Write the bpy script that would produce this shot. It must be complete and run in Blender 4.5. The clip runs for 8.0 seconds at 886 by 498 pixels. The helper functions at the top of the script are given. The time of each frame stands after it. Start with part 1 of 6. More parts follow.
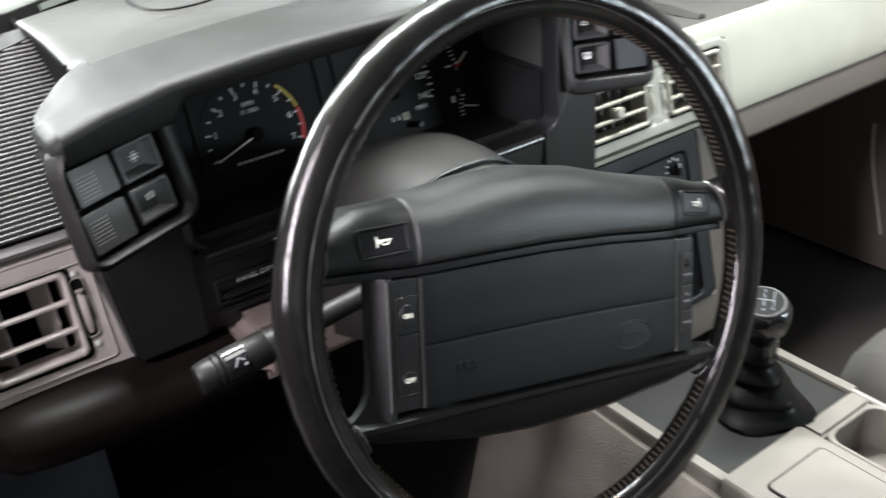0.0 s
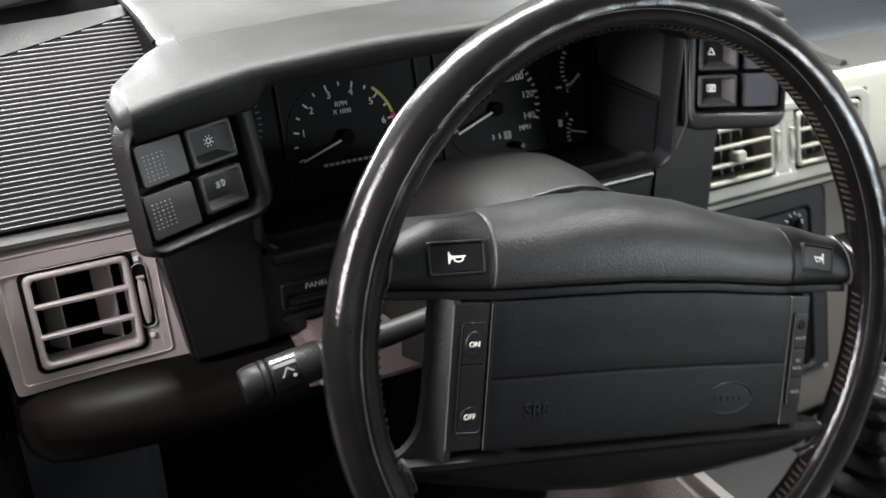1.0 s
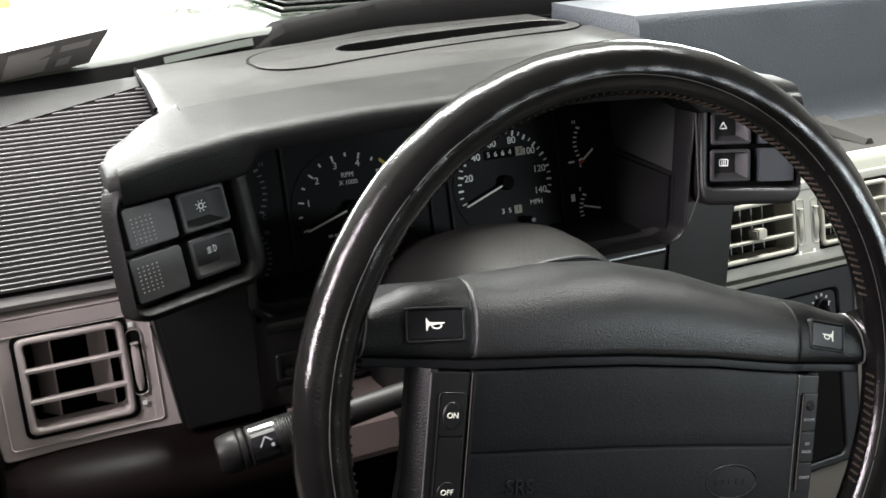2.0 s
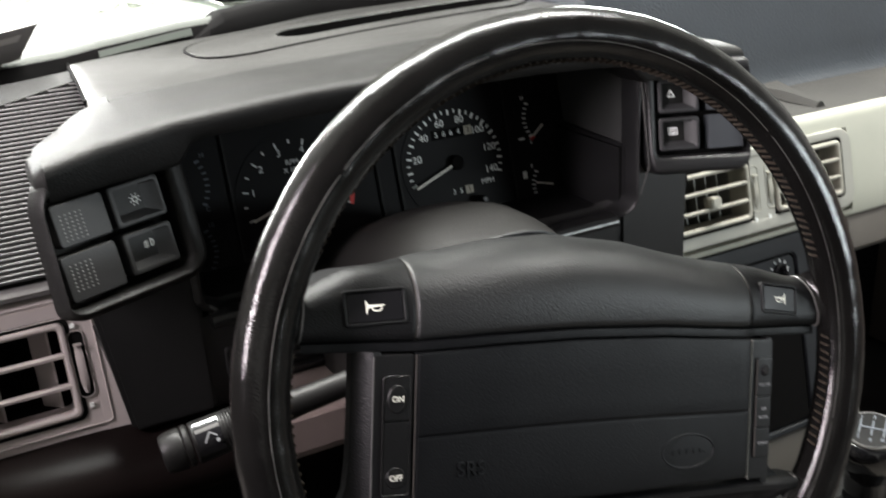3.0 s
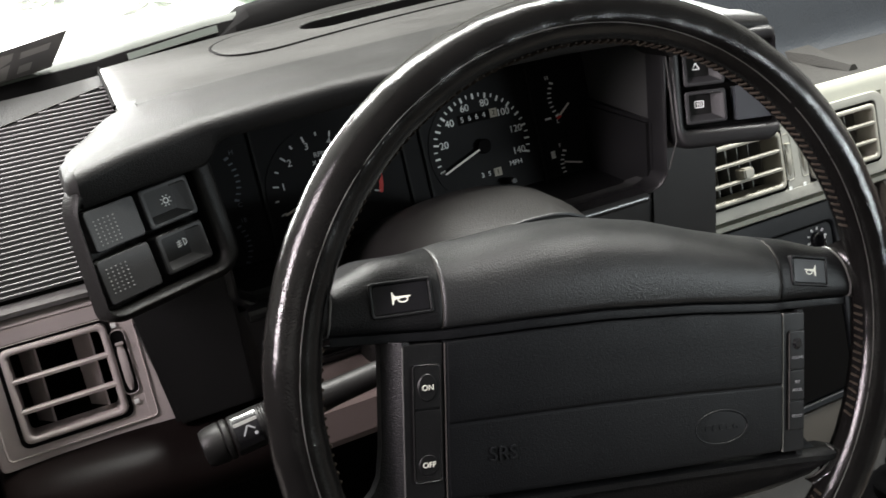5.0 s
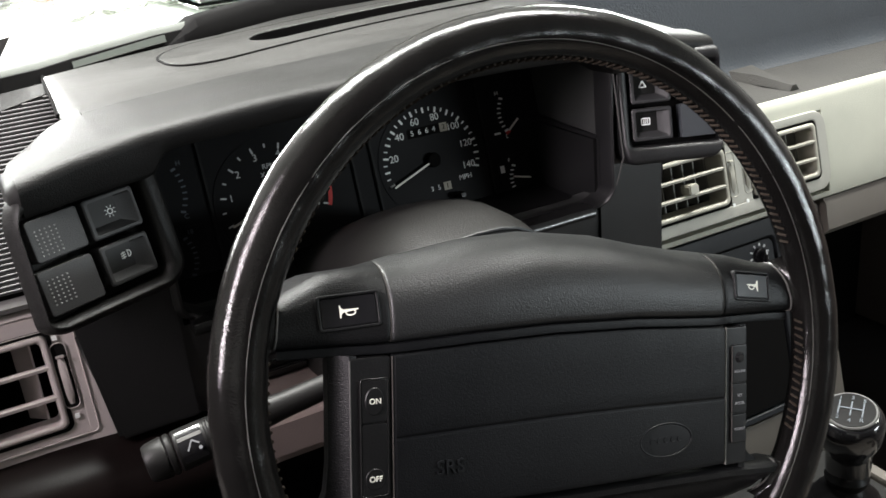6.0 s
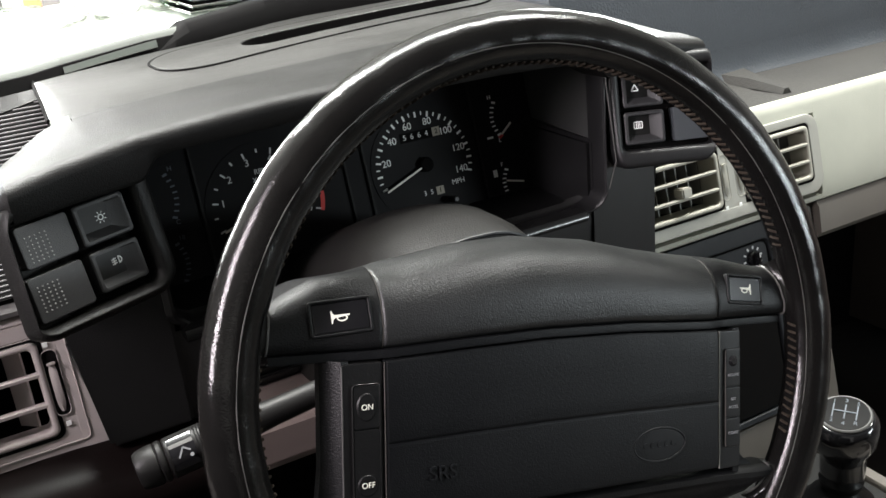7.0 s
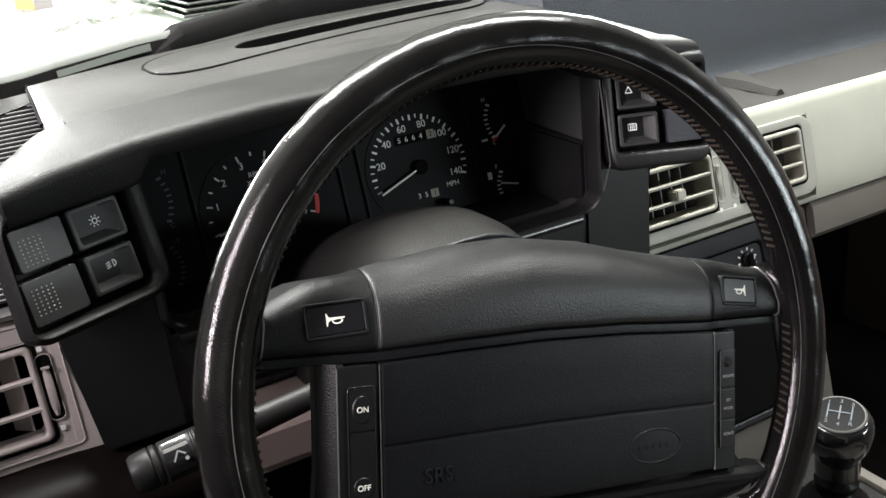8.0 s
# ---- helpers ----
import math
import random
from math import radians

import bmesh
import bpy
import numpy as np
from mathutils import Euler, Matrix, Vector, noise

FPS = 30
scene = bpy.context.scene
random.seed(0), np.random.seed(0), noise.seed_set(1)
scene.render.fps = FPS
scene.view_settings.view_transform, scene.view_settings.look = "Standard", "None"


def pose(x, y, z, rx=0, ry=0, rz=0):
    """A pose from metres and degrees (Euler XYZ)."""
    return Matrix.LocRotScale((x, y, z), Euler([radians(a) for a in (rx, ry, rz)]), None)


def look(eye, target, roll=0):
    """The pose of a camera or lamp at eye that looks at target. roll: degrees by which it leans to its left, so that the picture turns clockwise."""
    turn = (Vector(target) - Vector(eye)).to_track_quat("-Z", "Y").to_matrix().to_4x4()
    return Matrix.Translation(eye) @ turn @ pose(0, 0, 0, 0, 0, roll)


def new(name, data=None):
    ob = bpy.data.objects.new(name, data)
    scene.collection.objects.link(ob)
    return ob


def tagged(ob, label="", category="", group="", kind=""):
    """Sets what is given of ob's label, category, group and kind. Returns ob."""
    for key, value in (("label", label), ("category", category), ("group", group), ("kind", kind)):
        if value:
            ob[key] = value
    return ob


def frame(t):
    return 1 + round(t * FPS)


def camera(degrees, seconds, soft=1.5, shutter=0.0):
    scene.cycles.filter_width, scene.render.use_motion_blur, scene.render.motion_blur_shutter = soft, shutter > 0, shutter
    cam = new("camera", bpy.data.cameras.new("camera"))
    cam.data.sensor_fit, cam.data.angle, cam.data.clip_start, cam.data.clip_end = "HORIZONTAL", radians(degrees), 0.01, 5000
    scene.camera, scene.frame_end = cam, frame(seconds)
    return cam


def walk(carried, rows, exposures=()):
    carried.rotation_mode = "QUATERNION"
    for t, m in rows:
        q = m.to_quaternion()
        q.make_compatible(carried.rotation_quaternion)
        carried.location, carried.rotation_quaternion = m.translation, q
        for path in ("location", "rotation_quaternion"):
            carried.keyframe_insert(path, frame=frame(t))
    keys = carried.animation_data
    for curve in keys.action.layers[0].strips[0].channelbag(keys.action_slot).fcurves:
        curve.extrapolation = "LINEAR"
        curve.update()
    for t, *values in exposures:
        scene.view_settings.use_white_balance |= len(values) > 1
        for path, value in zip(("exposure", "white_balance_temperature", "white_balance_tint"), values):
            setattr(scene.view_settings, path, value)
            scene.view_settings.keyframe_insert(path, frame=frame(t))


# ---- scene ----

# ---- camera ----
cam = camera(50.1, 8.0, soft=1.5, shutter=0.9)
PATH = [
    (0, (-0.3699, -0.3665, 1.0784), (0.6250, 1.0839, 0.1262), -4.51),
    (0.5, (-0.3712, -0.3412, 1.0753), (0.5480, 1.1469, 0.1055), -1.78),
    (1, (-0.3335, -0.3335, 1.0436), (0.4996, 1.2595, 0.1670), -1.07),
    (1.5, (-0.2995, -0.3401, 1.0290), (0.4479, 1.3348, 0.2316), -1.22),
    (1.7, (-0.3007, -0.3430, 1.0306), (0.4664, 1.3516, 0.2959), -0.95),
    (2.8, (-0.2805, -0.3391, 1.0164), (0.5247, 1.3507, 0.3121), -3.50),
    (3, (-0.2777, -0.3410, 1.0177), (0.5395, 1.3316, 0.2865), -3.75),
    (3.5, (-0.2701, -0.3450, 1.0204), (0.5156, 1.3276, 0.2555), -5.35),
    (4, (-0.2709, -0.3468, 1.0223), (0.4268, 1.3617, 0.2514), -7.55),
    (5.5, (-0.2686, -0.3485, 1.0245), (0.5014, 1.3335, 0.2643), -6.69),
    (6, (-0.2687, -0.3488, 1.0241), (0.5558, 1.3111, 0.2725), -5.75),
    (6.5, (-0.2685, -0.3490, 1.0242), (0.5655, 1.3084, 0.2775), -5.80),
    (7, (-0.2665, -0.3480, 1.0236), (0.5695, 1.3094, 0.2790), -5.87),
    (7.5, (-0.2663, -0.3477, 1.0230), (0.5771, 1.3069, 0.2806), -6.13),
    (8, (-0.2667, -0.3481, 1.0232), (0.5807, 1.3056, 0.2836), -5.96),
]
walk(cam, [(t, look(eye, target, roll)) for t, eye, target, roll in PATH], exposures=[(0, 0.62, 6460, 11), (0.5, 0.55, 6500, 11), (1.0, 0.46, 6560, 12), (1.7, 0.36, 6650, 12.5), (3.0, 0.13, 6750, 13), (4.0, 0.08, 6820, 13.5), (5.5, 0.11, 6750, 13), (8.0, 0.08, 6700, 12.5)])

# ---- light ----
world = bpy.data.worlds.new("world")
scene.world = world
world.use_nodes = True
world.node_tree.nodes["Background"].inputs[0].default_value = (0.9, 0.95, 1.0, 1)
world.node_tree.nodes["Background"].inputs[1].default_value = 0.05
scene.view_settings.exposure = 0.0


def area_lamp(name, place, target, wide, high, watts, colour, along=None):
    data = bpy.data.lights.new(name, "AREA")
    data.shape, data.size, data.size_y, data.energy, data.color = "RECTANGLE", wide, high, watts, colour
    ob = new(name, data)
    ob.matrix_world = look(place, target)
    if along:
        back = (Vector(place) - Vector(target)).normalized()
        up = (Vector(along) - back * back.dot(Vector(along))).normalized()
        m = Matrix((up.cross(back), up, back)).transposed().to_4x4()
        m.translation = place
        ob.matrix_world = m
    return ob


area_lamp("daylight_opening", (-1.4, 4.6, 1.35), (-0.6, 0.0, 1.0), 2.6, 1.5, 520, (0.97, 1.0, 1.0))
area_lamp("daylight_opening_right", (3.7, 4.2, 1.65), (0.2, 0.2, 0.9), 1.1, 1.5, 190, (0.95, 1.0, 1.0))
area_lamp("tube_light_front", (-0.40, 1.45, 2.55), (-0.2, 0.9, 0.85), 0.10, 1.4, 150, (0.96, 1.0, 0.98))
area_lamp("tube_light_middle", (0.55, 0.42, 2.45), (0.15, 0.20, 0.85), 0.09, 1.6, 100, (0.96, 1.0, 0.97), (0.92, -0.38, 0.0))
area_lamp("side_window_light", (1.06, -0.96, 0.905), (0.16, 0.0, 0.82), 0.5, 0.075, 9.0, (0.82, 0.95, 1.0))
area_lamp("tube_light_side", (-1.55, -0.16, 1.62), (-0.2, 0.1, 0.82), 0.14, 1.3, 64, (1.0, 0.93, 1.0))

# ---- materials ----


def material(name, colour, rough=0.5, metal=0.0, grain=0.0, scale=400.0, vary=0.15, spec=0.5, coat=0.0):
    """A surface with fine grain relief and two scales of uneven colour and gloss."""
    m = bpy.data.materials.new(name)
    m.use_nodes = True
    nt = m.node_tree
    b = nt.nodes["Principled BSDF"]
    b.inputs["Roughness"].default_value, b.inputs["Metallic"].default_value = rough, metal
    b.inputs["Specular IOR Level"].default_value = spec
    b.inputs["Coat Weight"].default_value = coat
    co = nt.nodes.new("ShaderNodeTexCoord")
    big, small = nt.nodes.new("ShaderNodeTexNoise"), nt.nodes.new("ShaderNodeTexNoise")
    big.inputs["Scale"].default_value, small.inputs["Scale"].default_value = 18.0, scale
    big.inputs["Detail"].default_value, small.inputs["Detail"].default_value = 5.0, 2.0
    for n in (big, small):
        nt.links.new(co.outputs["Object"], n.inputs["Vector"])
    mix = nt.nodes.new("ShaderNodeMix")
    mix.data_type = "RGBA"
    mix.inputs["A"].default_value = (*[c * (1 - vary) for c in colour], 1)
    mix.inputs["B"].default_value = (*[min(1, c * (1 + vary)) for c in colour], 1)
    nt.links.new(big.outputs["Fac"], mix.inputs["Factor"])
    nt.links.new(mix.outputs["Result"], b.inputs["Base Color"])
    ro = nt.nodes.new("ShaderNodeMapRange")
    ro.inputs["To Min"].default_value, ro.inputs["To Max"].default_value = max(0.02, rough - 0.12), min(1, rough + 0.12)
    nt.links.new(big.outputs["Fac"], ro.inputs["Value"])
    nt.links.new(ro.outputs["Result"], b.inputs["Roughness"])
    if grain:
        bump = nt.nodes.new("ShaderNodeBump")
        bump.inputs["Strength"].default_value, bump.inputs["Distance"].default_value = grain, 0.001
        nt.links.new(small.outputs["Fac"], bump.inputs["Height"])
        nt.links.new(bump.outputs["Normal"], b.inputs["Normal"])
    return m


def plain(name, colour, rough=0.5, metal=0.0, glow=0.0):
    m = bpy.data.materials.new(name)
    m.use_nodes = True
    b = m.node_tree.nodes["Principled BSDF"]
    b.inputs["Base Color"].default_value = (*colour, 1)
    b.inputs["Roughness"].default_value, b.inputs["Metallic"].default_value = rough, metal
    if glow:
        b.inputs["Emission Color"].default_value = (*colour, 1)
        b.inputs["Emission Strength"].default_value = glow
    return m


BLACK = material("black_vinyl", (0.0085, 0.0085, 0.009), 0.45, grain=0.26, scale=1100)


def streaked(name, dark, pale, rough, grain, scale):
    """Grained vinyl rubbed along the dash: fine streaks of dust and polish that run along x."""
    m = material(name, dark, rough, grain=grain, scale=scale, spec=0.45)
    nt = m.node_tree
    b = nt.nodes["Principled BSDF"]
    co = nt.nodes.new("ShaderNodeTexCoord")
    stretch = nt.nodes.new("ShaderNodeMapping")
    stretch.inputs["Scale"].default_value = (9.0, 210.0, 60.0)
    stretch.inputs["Rotation"].default_value = (0, 0, radians(-4))
    streak = nt.nodes.new("ShaderNodeTexNoise")
    streak.inputs["Scale"].default_value, streak.inputs["Detail"].default_value = 1.0, 6.0
    patch = nt.nodes.new("ShaderNodeTexNoise")
    patch.inputs["Scale"].default_value, patch.inputs["Detail"].default_value = 9.0, 3.0
    nt.links.new(co.outputs["Object"], stretch.inputs["Vector"])
    nt.links.new(stretch.outputs["Vector"], streak.inputs["Vector"])
    nt.links.new(co.outputs["Object"], patch.inputs["Vector"])
    both = nt.nodes.new("ShaderNodeMath")
    both.operation = "MULTIPLY"
    nt.links.new(streak.outputs["Fac"], both.inputs[0])
    nt.links.new(patch.outputs["Fac"], both.inputs[1])
    ramp = nt.nodes.new("ShaderNodeMapRange")
    ramp.inputs["From Min"].default_value, ramp.inputs["From Max"].default_value = 0.14, 0.42
    nt.links.new(both.outputs[0], ramp.inputs["Value"])
    mix = nt.nodes.new("ShaderNodeMix")
    mix.data_type = "RGBA"
    mix.inputs["A"].default_value, mix.inputs["B"].default_value = (*dark, 1), (*pale, 1)
    nt.links.new(ramp.outputs["Result"], mix.inputs["Factor"])
    nt.links.new(mix.outputs["Result"], b.inputs["Base Color"])
    gloss = nt.nodes.new("ShaderNodeMapRange")
    gloss.inputs["To Min"].default_value, gloss.inputs["To Max"].default_value = rough - 0.05, rough + 0.08
    nt.links.new(ramp.outputs["Result"], gloss.inputs["Value"])
    nt.links.new(gloss.outputs["Result"], b.inputs["Roughness"])
    return m


PAD = streaked("charcoal_dash_vinyl", (0.0150, 0.0147, 0.0140), (0.0290, 0.0282, 0.0268), 0.35, 0.36, 1100)
POD = material("pod_vinyl", (0.0080, 0.0079, 0.0076), 0.44, grain=0.36, scale=1100, spec=0.19)


def creased(name, colour, rough, fine, coarse, spec):
    """Leather polished by hands: fine pores, and creases a few millimetres long that break up its shine."""
    m = material(name, colour, rough, grain=fine, scale=1100, spec=spec, vary=0.6)
    nt = m.node_tree
    b = nt.nodes["Principled BSDF"]
    under = b.inputs["Normal"].links[0].from_node
    co = nt.nodes.new("ShaderNodeTexCoord")
    cells, wear = nt.nodes.new("ShaderNodeTexVoronoi"), nt.nodes.new("ShaderNodeTexNoise")
    cells.feature = "DISTANCE_TO_EDGE"
    cells.inputs["Scale"].default_value = 420.0
    wear.inputs["Scale"].default_value, wear.inputs["Detail"].default_value = 230.0, 4.0
    add = nt.nodes.new("ShaderNodeMath")
    add.operation = "MULTIPLY_ADD"
    add.inputs[1].default_value = 0.5
    bump = nt.nodes.new("ShaderNodeBump")
    bump.inputs["Strength"].default_value, bump.inputs["Distance"].default_value = coarse, 0.001
    for n in (cells, wear):
        nt.links.new(co.outputs["Object"], n.inputs["Vector"])
    nt.links.new(cells.outputs["Distance"], add.inputs[0])
    nt.links.new(wear.outputs["Fac"], add.inputs[2])
    nt.links.new(add.outputs[0], bump.inputs["Height"])
    nt.links.new(under.outputs["Normal"], bump.inputs["Normal"])
    nt.links.new(bump.outputs["Normal"], b.inputs["Normal"])
    return m


LEATHER = creased("worn_black_leather", (0.0050, 0.0047, 0.0045), 0.15, 0.14, 0.09, 0.33)
HUB = material("grained_hub_vinyl", (0.0040, 0.0044, 0.0050), 0.46, grain=0.22, scale=1250, spec=0.17)
CROWN = material("grained_crown_vinyl", (0.0100, 0.0106, 0.0108), 0.42, grain=0.34, scale=1200, spec=0.45)
# Ungrained and a little paler than the hub vinyl, so that embossing reads.
EMBOSS = material("smooth_vinyl", (0.006, 0.0066, 0.0074), 0.42, spec=0.25)
HUB2 = material("coarse_hub_vinyl", (0.0052, 0.0054, 0.0058), 0.40, grain=0.34, scale=1100, spec=0.22)
SHROUD = material("column_shroud_vinyl", (0.0075, 0.0072, 0.0066), 0.5, grain=0.5, scale=1000, spec=0.25)
BOOT = material("boot_leather", (0.0022, 0.0022, 0.0024), 0.36, grain=0.4, scale=200, spec=0.14)
SWITCH = material("switch_plastic", (0.024, 0.024, 0.025), 0.5, grain=0.25, scale=1500)
BLANK = material("blank_cover_plastic", (0.035, 0.04, 0.045), 0.6, grain=0.4, scale=1500)
STALK = material("stalk_plastic", (0.0080, 0.0078, 0.0075), 0.44, grain=0.1, scale=900, spec=0.22)
POLISHED = material("polished_edge_plastic", (0.011, 0.011, 0.011), 0.20)
SATIN = material("satin_black_plastic", (0.0070, 0.0070, 0.0072), 0.40, grain=0.1, scale=900, spec=0.22)
# Paler than the dark grille plastic: the ribs' highlight is in the colour.
RIB = material("lit_rib_plastic", (0.175, 0.168, 0.170), 0.42, spec=0.35)
GREY = material("warm_grey_plastic", (0.45, 0.40, 0.388), 0.38, grain=0.2, scale=1300)
GREY2 = material("bezel_grey_plastic", (0.36, 0.355, 0.315), 0.5, grain=0.2, scale=1300)
VANE = material("vane_plastic", (0.16, 0.155, 0.14), 0.5)
VENT = material("vent_pale_plastic", (0.38, 0.365, 0.31), 0.5, grain=0.1, scale=1300, vary=0.25)
PALE = material("pale_grey_plastic", (0.45, 0.455, 0.385), 0.55, grain=0.25, scale=1000)
PALE2 = material("console_plastic", (0.108, 0.097, 0.084), 0.5, grain=0.2, scale=1000)
MID = material("mid_grey_plastic", (0.06, 0.058, 0.056), 0.5, grain=0.2, scale=1000)
ROLL = material("grey_roll_vinyl", (0.16, 0.155, 0.152), 0.34, grain=0.2, scale=1000)
SHELF = material("dusty_shelf_vinyl", (0.023, 0.022, 0.0195), 0.85, grain=0.7, scale=500, vary=0.6)
SLATE = material("slate_vinyl", (0.021, 0.026, 0.032), 0.55, grain=0.8, scale=420, vary=0.35)
PLATE = material("plate_plastic", (0.0080, 0.0080, 0.0078), 0.6, grain=0.3, scale=900, spec=0.24)
DARK = material("dark_brown_plastic", (0.0070, 0.0049, 0.0047), 0.34, grain=0.12, scale=900, spec=0.04)
GREYBROWN = material("grey_brown_plastic", (0.17, 0.135, 0.125), 0.45, grain=0.2, scale=900)
HEATER = material("heater_panel_plastic", (0.017, 0.019, 0.022), 0.5, grain=0.3, scale=1000, spec=0.3)
KICK = material("kick_panel_plastic", (0.018, 0.020, 0.027), 0.6, grain=0.3, scale=500)
DOORM = material("door_trim", (0.06, 0.055, 0.055), 0.6, grain=0.3, scale=600)
DOORM2 = material("door_trim_brown", (0.115, 0.094, 0.084), 0.7, grain=0.3, scale=600)
CARPET = material("carpet", (0.012, 0.0098, 0.0092), 0.95, grain=1.0, scale=500)
BEIGE = material("tunnel_carpet", (0.092, 0.080, 0.069), 0.95, grain=1.0, scale=500, vary=0.55)
CLOTH = material("seat_cloth", (0.034, 0.031, 0.028), 0.9, grain=0.8, scale=1200, vary=0.2)
ROOF = material("headlining", (0.20, 0.195, 0.19), 0.9, grain=0.4, scale=500)
PAINT = material("white_paint", (0.82, 0.82, 0.82), 0.3, coat=0.5)
FRIT = material("screen_border", (0.045, 0.05, 0.043), 0.75)
IDPLATE = material("plate_grey_green", (0.04, 0.048, 0.04), 0.6)
COWL = material("cowl_inner_plastic", (0.043, 0.044, 0.043), 0.5, grain=0.2, scale=900)
FACE = material("gauge_face", (0.0065, 0.0064, 0.0070), 0.6, spec=0.12)
# Near-black paints in the shade of gaps, slots and recesses; also real rubber seals.
GAP = plain("gap_shade_and_rubber", (0.0060, 0.0058, 0.0058), 0.9)
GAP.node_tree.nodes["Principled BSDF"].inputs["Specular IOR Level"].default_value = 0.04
GLOSS = plain("gloss_black", (0.008, 0.008, 0.009), 0.12)
DULL = plain("dull_gloss_black", (0.012, 0.013, 0.015), 0.30)
DULL.node_tree.nodes["Principled BSDF"].inputs["Specular IOR Level"].default_value = 0.22
DISC = material("satin_disc", (0.010, 0.010, 0.010), 0.5, spec=0.05)
WORN = material("worn_edge", (0.055, 0.051, 0.047), 0.7, spec=0.2)
# Dusty seams and worn bezel edge; also the cruise panel's painted edge highlight.
SEAM = material("dusty_seam_and_highlight", (0.06, 0.058, 0.055), 0.75, vary=0.9)
THREAD = material("lacing_thread", (0.027, 0.021, 0.016), 0.75, vary=0.6, spec=0.1)
DOT = material("dot_grey", (0.24, 0.24, 0.235), 0.6)
WHITE = plain("print_white", (0.86, 0.88, 0.86), 0.6)
SIGNAL = plain("symbol_white", (0.85, 0.85, 0.74), 0.5)
DIMWHITE = plain("print_grey", (0.6, 0.61, 0.61), 0.6)
DIMMER = plain("print_dim", (0.16, 0.165, 0.17), 0.6)
FAINT = plain("print_faint", (0.085, 0.10, 0.12), 0.6)
IVORY = plain("drum_ivory", (0.34, 0.31, 0.25), 0.6)
NEEDLE = plain("needle_white", (0.75, 0.72, 0.66), 0.5)
YELLOW = plain("print_yellow", (0.50, 0.36, 0.05), 0.6)
RED = plain("print_red", (0.55, 0.03, 0.025), 0.6)
# Both greys are raised for daylight showing through the windscreen sticker.
STICKER = material("sticker_backing", (0.17, 0.155, 0.15), 0.6)
STICKER2 = material("sticker_print", (0.36, 0.33, 0.31), 0.6)
ORANGE = plain("print_orange", (0.55, 0.22, 0.08), 0.6)
WALL = material("white_wall", (0.58, 0.58, 0.565), 0.8)
CONCRETE = material("concrete", (0.35, 0.34, 0.32), 0.8, grain=0.4, scale=60)


def clear_glass(name, tint=(0.93, 0.96, 0.94)):
    m = bpy.data.materials.new(name)
    m.use_nodes = True
    nt = m.node_tree
    nt.nodes.remove(nt.nodes["Principled BSDF"])
    out = nt.nodes["Material Output"]
    mix, see, gloss, facing, edge = (nt.nodes.new(k) for k in ("ShaderNodeMixShader", "ShaderNodeBsdfTransparent", "ShaderNodeBsdfGlossy", "ShaderNodeLayerWeight", "ShaderNodeMath"))
    see.inputs["Color"].default_value = (*tint, 1)
    gloss.inputs["Roughness"].default_value = 0.02
    facing.inputs["Blend"].default_value = 0.5
    edge.operation = "POWER"
    edge.inputs[1].default_value = 4.5
    lift = nt.nodes.new("ShaderNodeMath")
    lift.operation = "MULTIPLY_ADD"
    lift.inputs[1].default_value, lift.inputs[2].default_value = 0.9, 0.05
    nt.links.new(facing.outputs["Facing"], edge.inputs[0])
    nt.links.new(edge.outputs[0], lift.inputs[0])
    nt.links.new(lift.outputs[0], mix.inputs[0])
    nt.links.new(see.outputs[0], mix.inputs[1])
    nt.links.new(gloss.outputs[0], mix.inputs[2])
    nt.links.new(mix.outputs[0], out.inputs["Surface"])
    return m


GLASS = clear_glass("windscreen_glass")
CLEAR = clear_glass("plastic_film", (0.74, 0.76, 0.72))
TRAY = clear_glass("tray_plastic", (0.35, 0.45, 0.36))

# ---- mesh helpers ----


def weigh_normals(me, limit=math.cos(radians(40))):
    """Smooth shading in which large faces stay flat and their rounded edges take the turn; sharp past 40 degrees."""
    faces = [(p.normal.copy(), p.area ** 0.75) for p in me.polygons]
    at = [[] for _ in me.vertices]
    for p in me.polygons:
        for v in p.vertices:
            at[v].append(p.index)
    normals = []
    for p in me.polygons:
        own = faces[p.index][0]
        for v in p.vertices:
            total = Vector()
            for k in at[v]:
                if faces[k][0].dot(own) > limit:
                    total += faces[k][0] * faces[k][1]
            normals.append(total.normalized() if total.length else own)
    me.normals_split_custom_set(normals)


def link_mesh(name, bm, mat, smooth=True):
    bmesh.ops.recalc_face_normals(bm, faces=bm.faces)
    me = bpy.data.meshes.new(name)
    bm.to_mesh(me)
    bm.free()
    me.materials.append(mat)
    if smooth:
        me.shade_smooth()
        weigh_normals(me)
    return new(name, me)


def part(name, bm, mat, parent, label=""):
    ob = link_mesh(name, bm, mat)
    ob.parent = parent
    if label:
        ob["label"] = label
    return ob


def thing(name, label, category, group="", kind=""):
    return tagged(new(name), label, category, group, kind)


def panel_frame(x, y, z, tilt=0.0, yaw=0.0):
    """A frame on a panel that faces the driver: u to the right, v up (leaning ahead by tilt), w out of the panel."""
    a, b = radians(tilt), radians(yaw)
    u = Vector((math.cos(b), math.sin(b), 0))
    ahead = Vector((-math.sin(b), math.cos(b), 0))
    v = Vector((0, 0, math.cos(a))) + ahead * math.sin(a)
    w = u.cross(v)
    m = Matrix((u, v, w)).transposed().to_4x4()
    m.translation = (x, y, z)
    return m


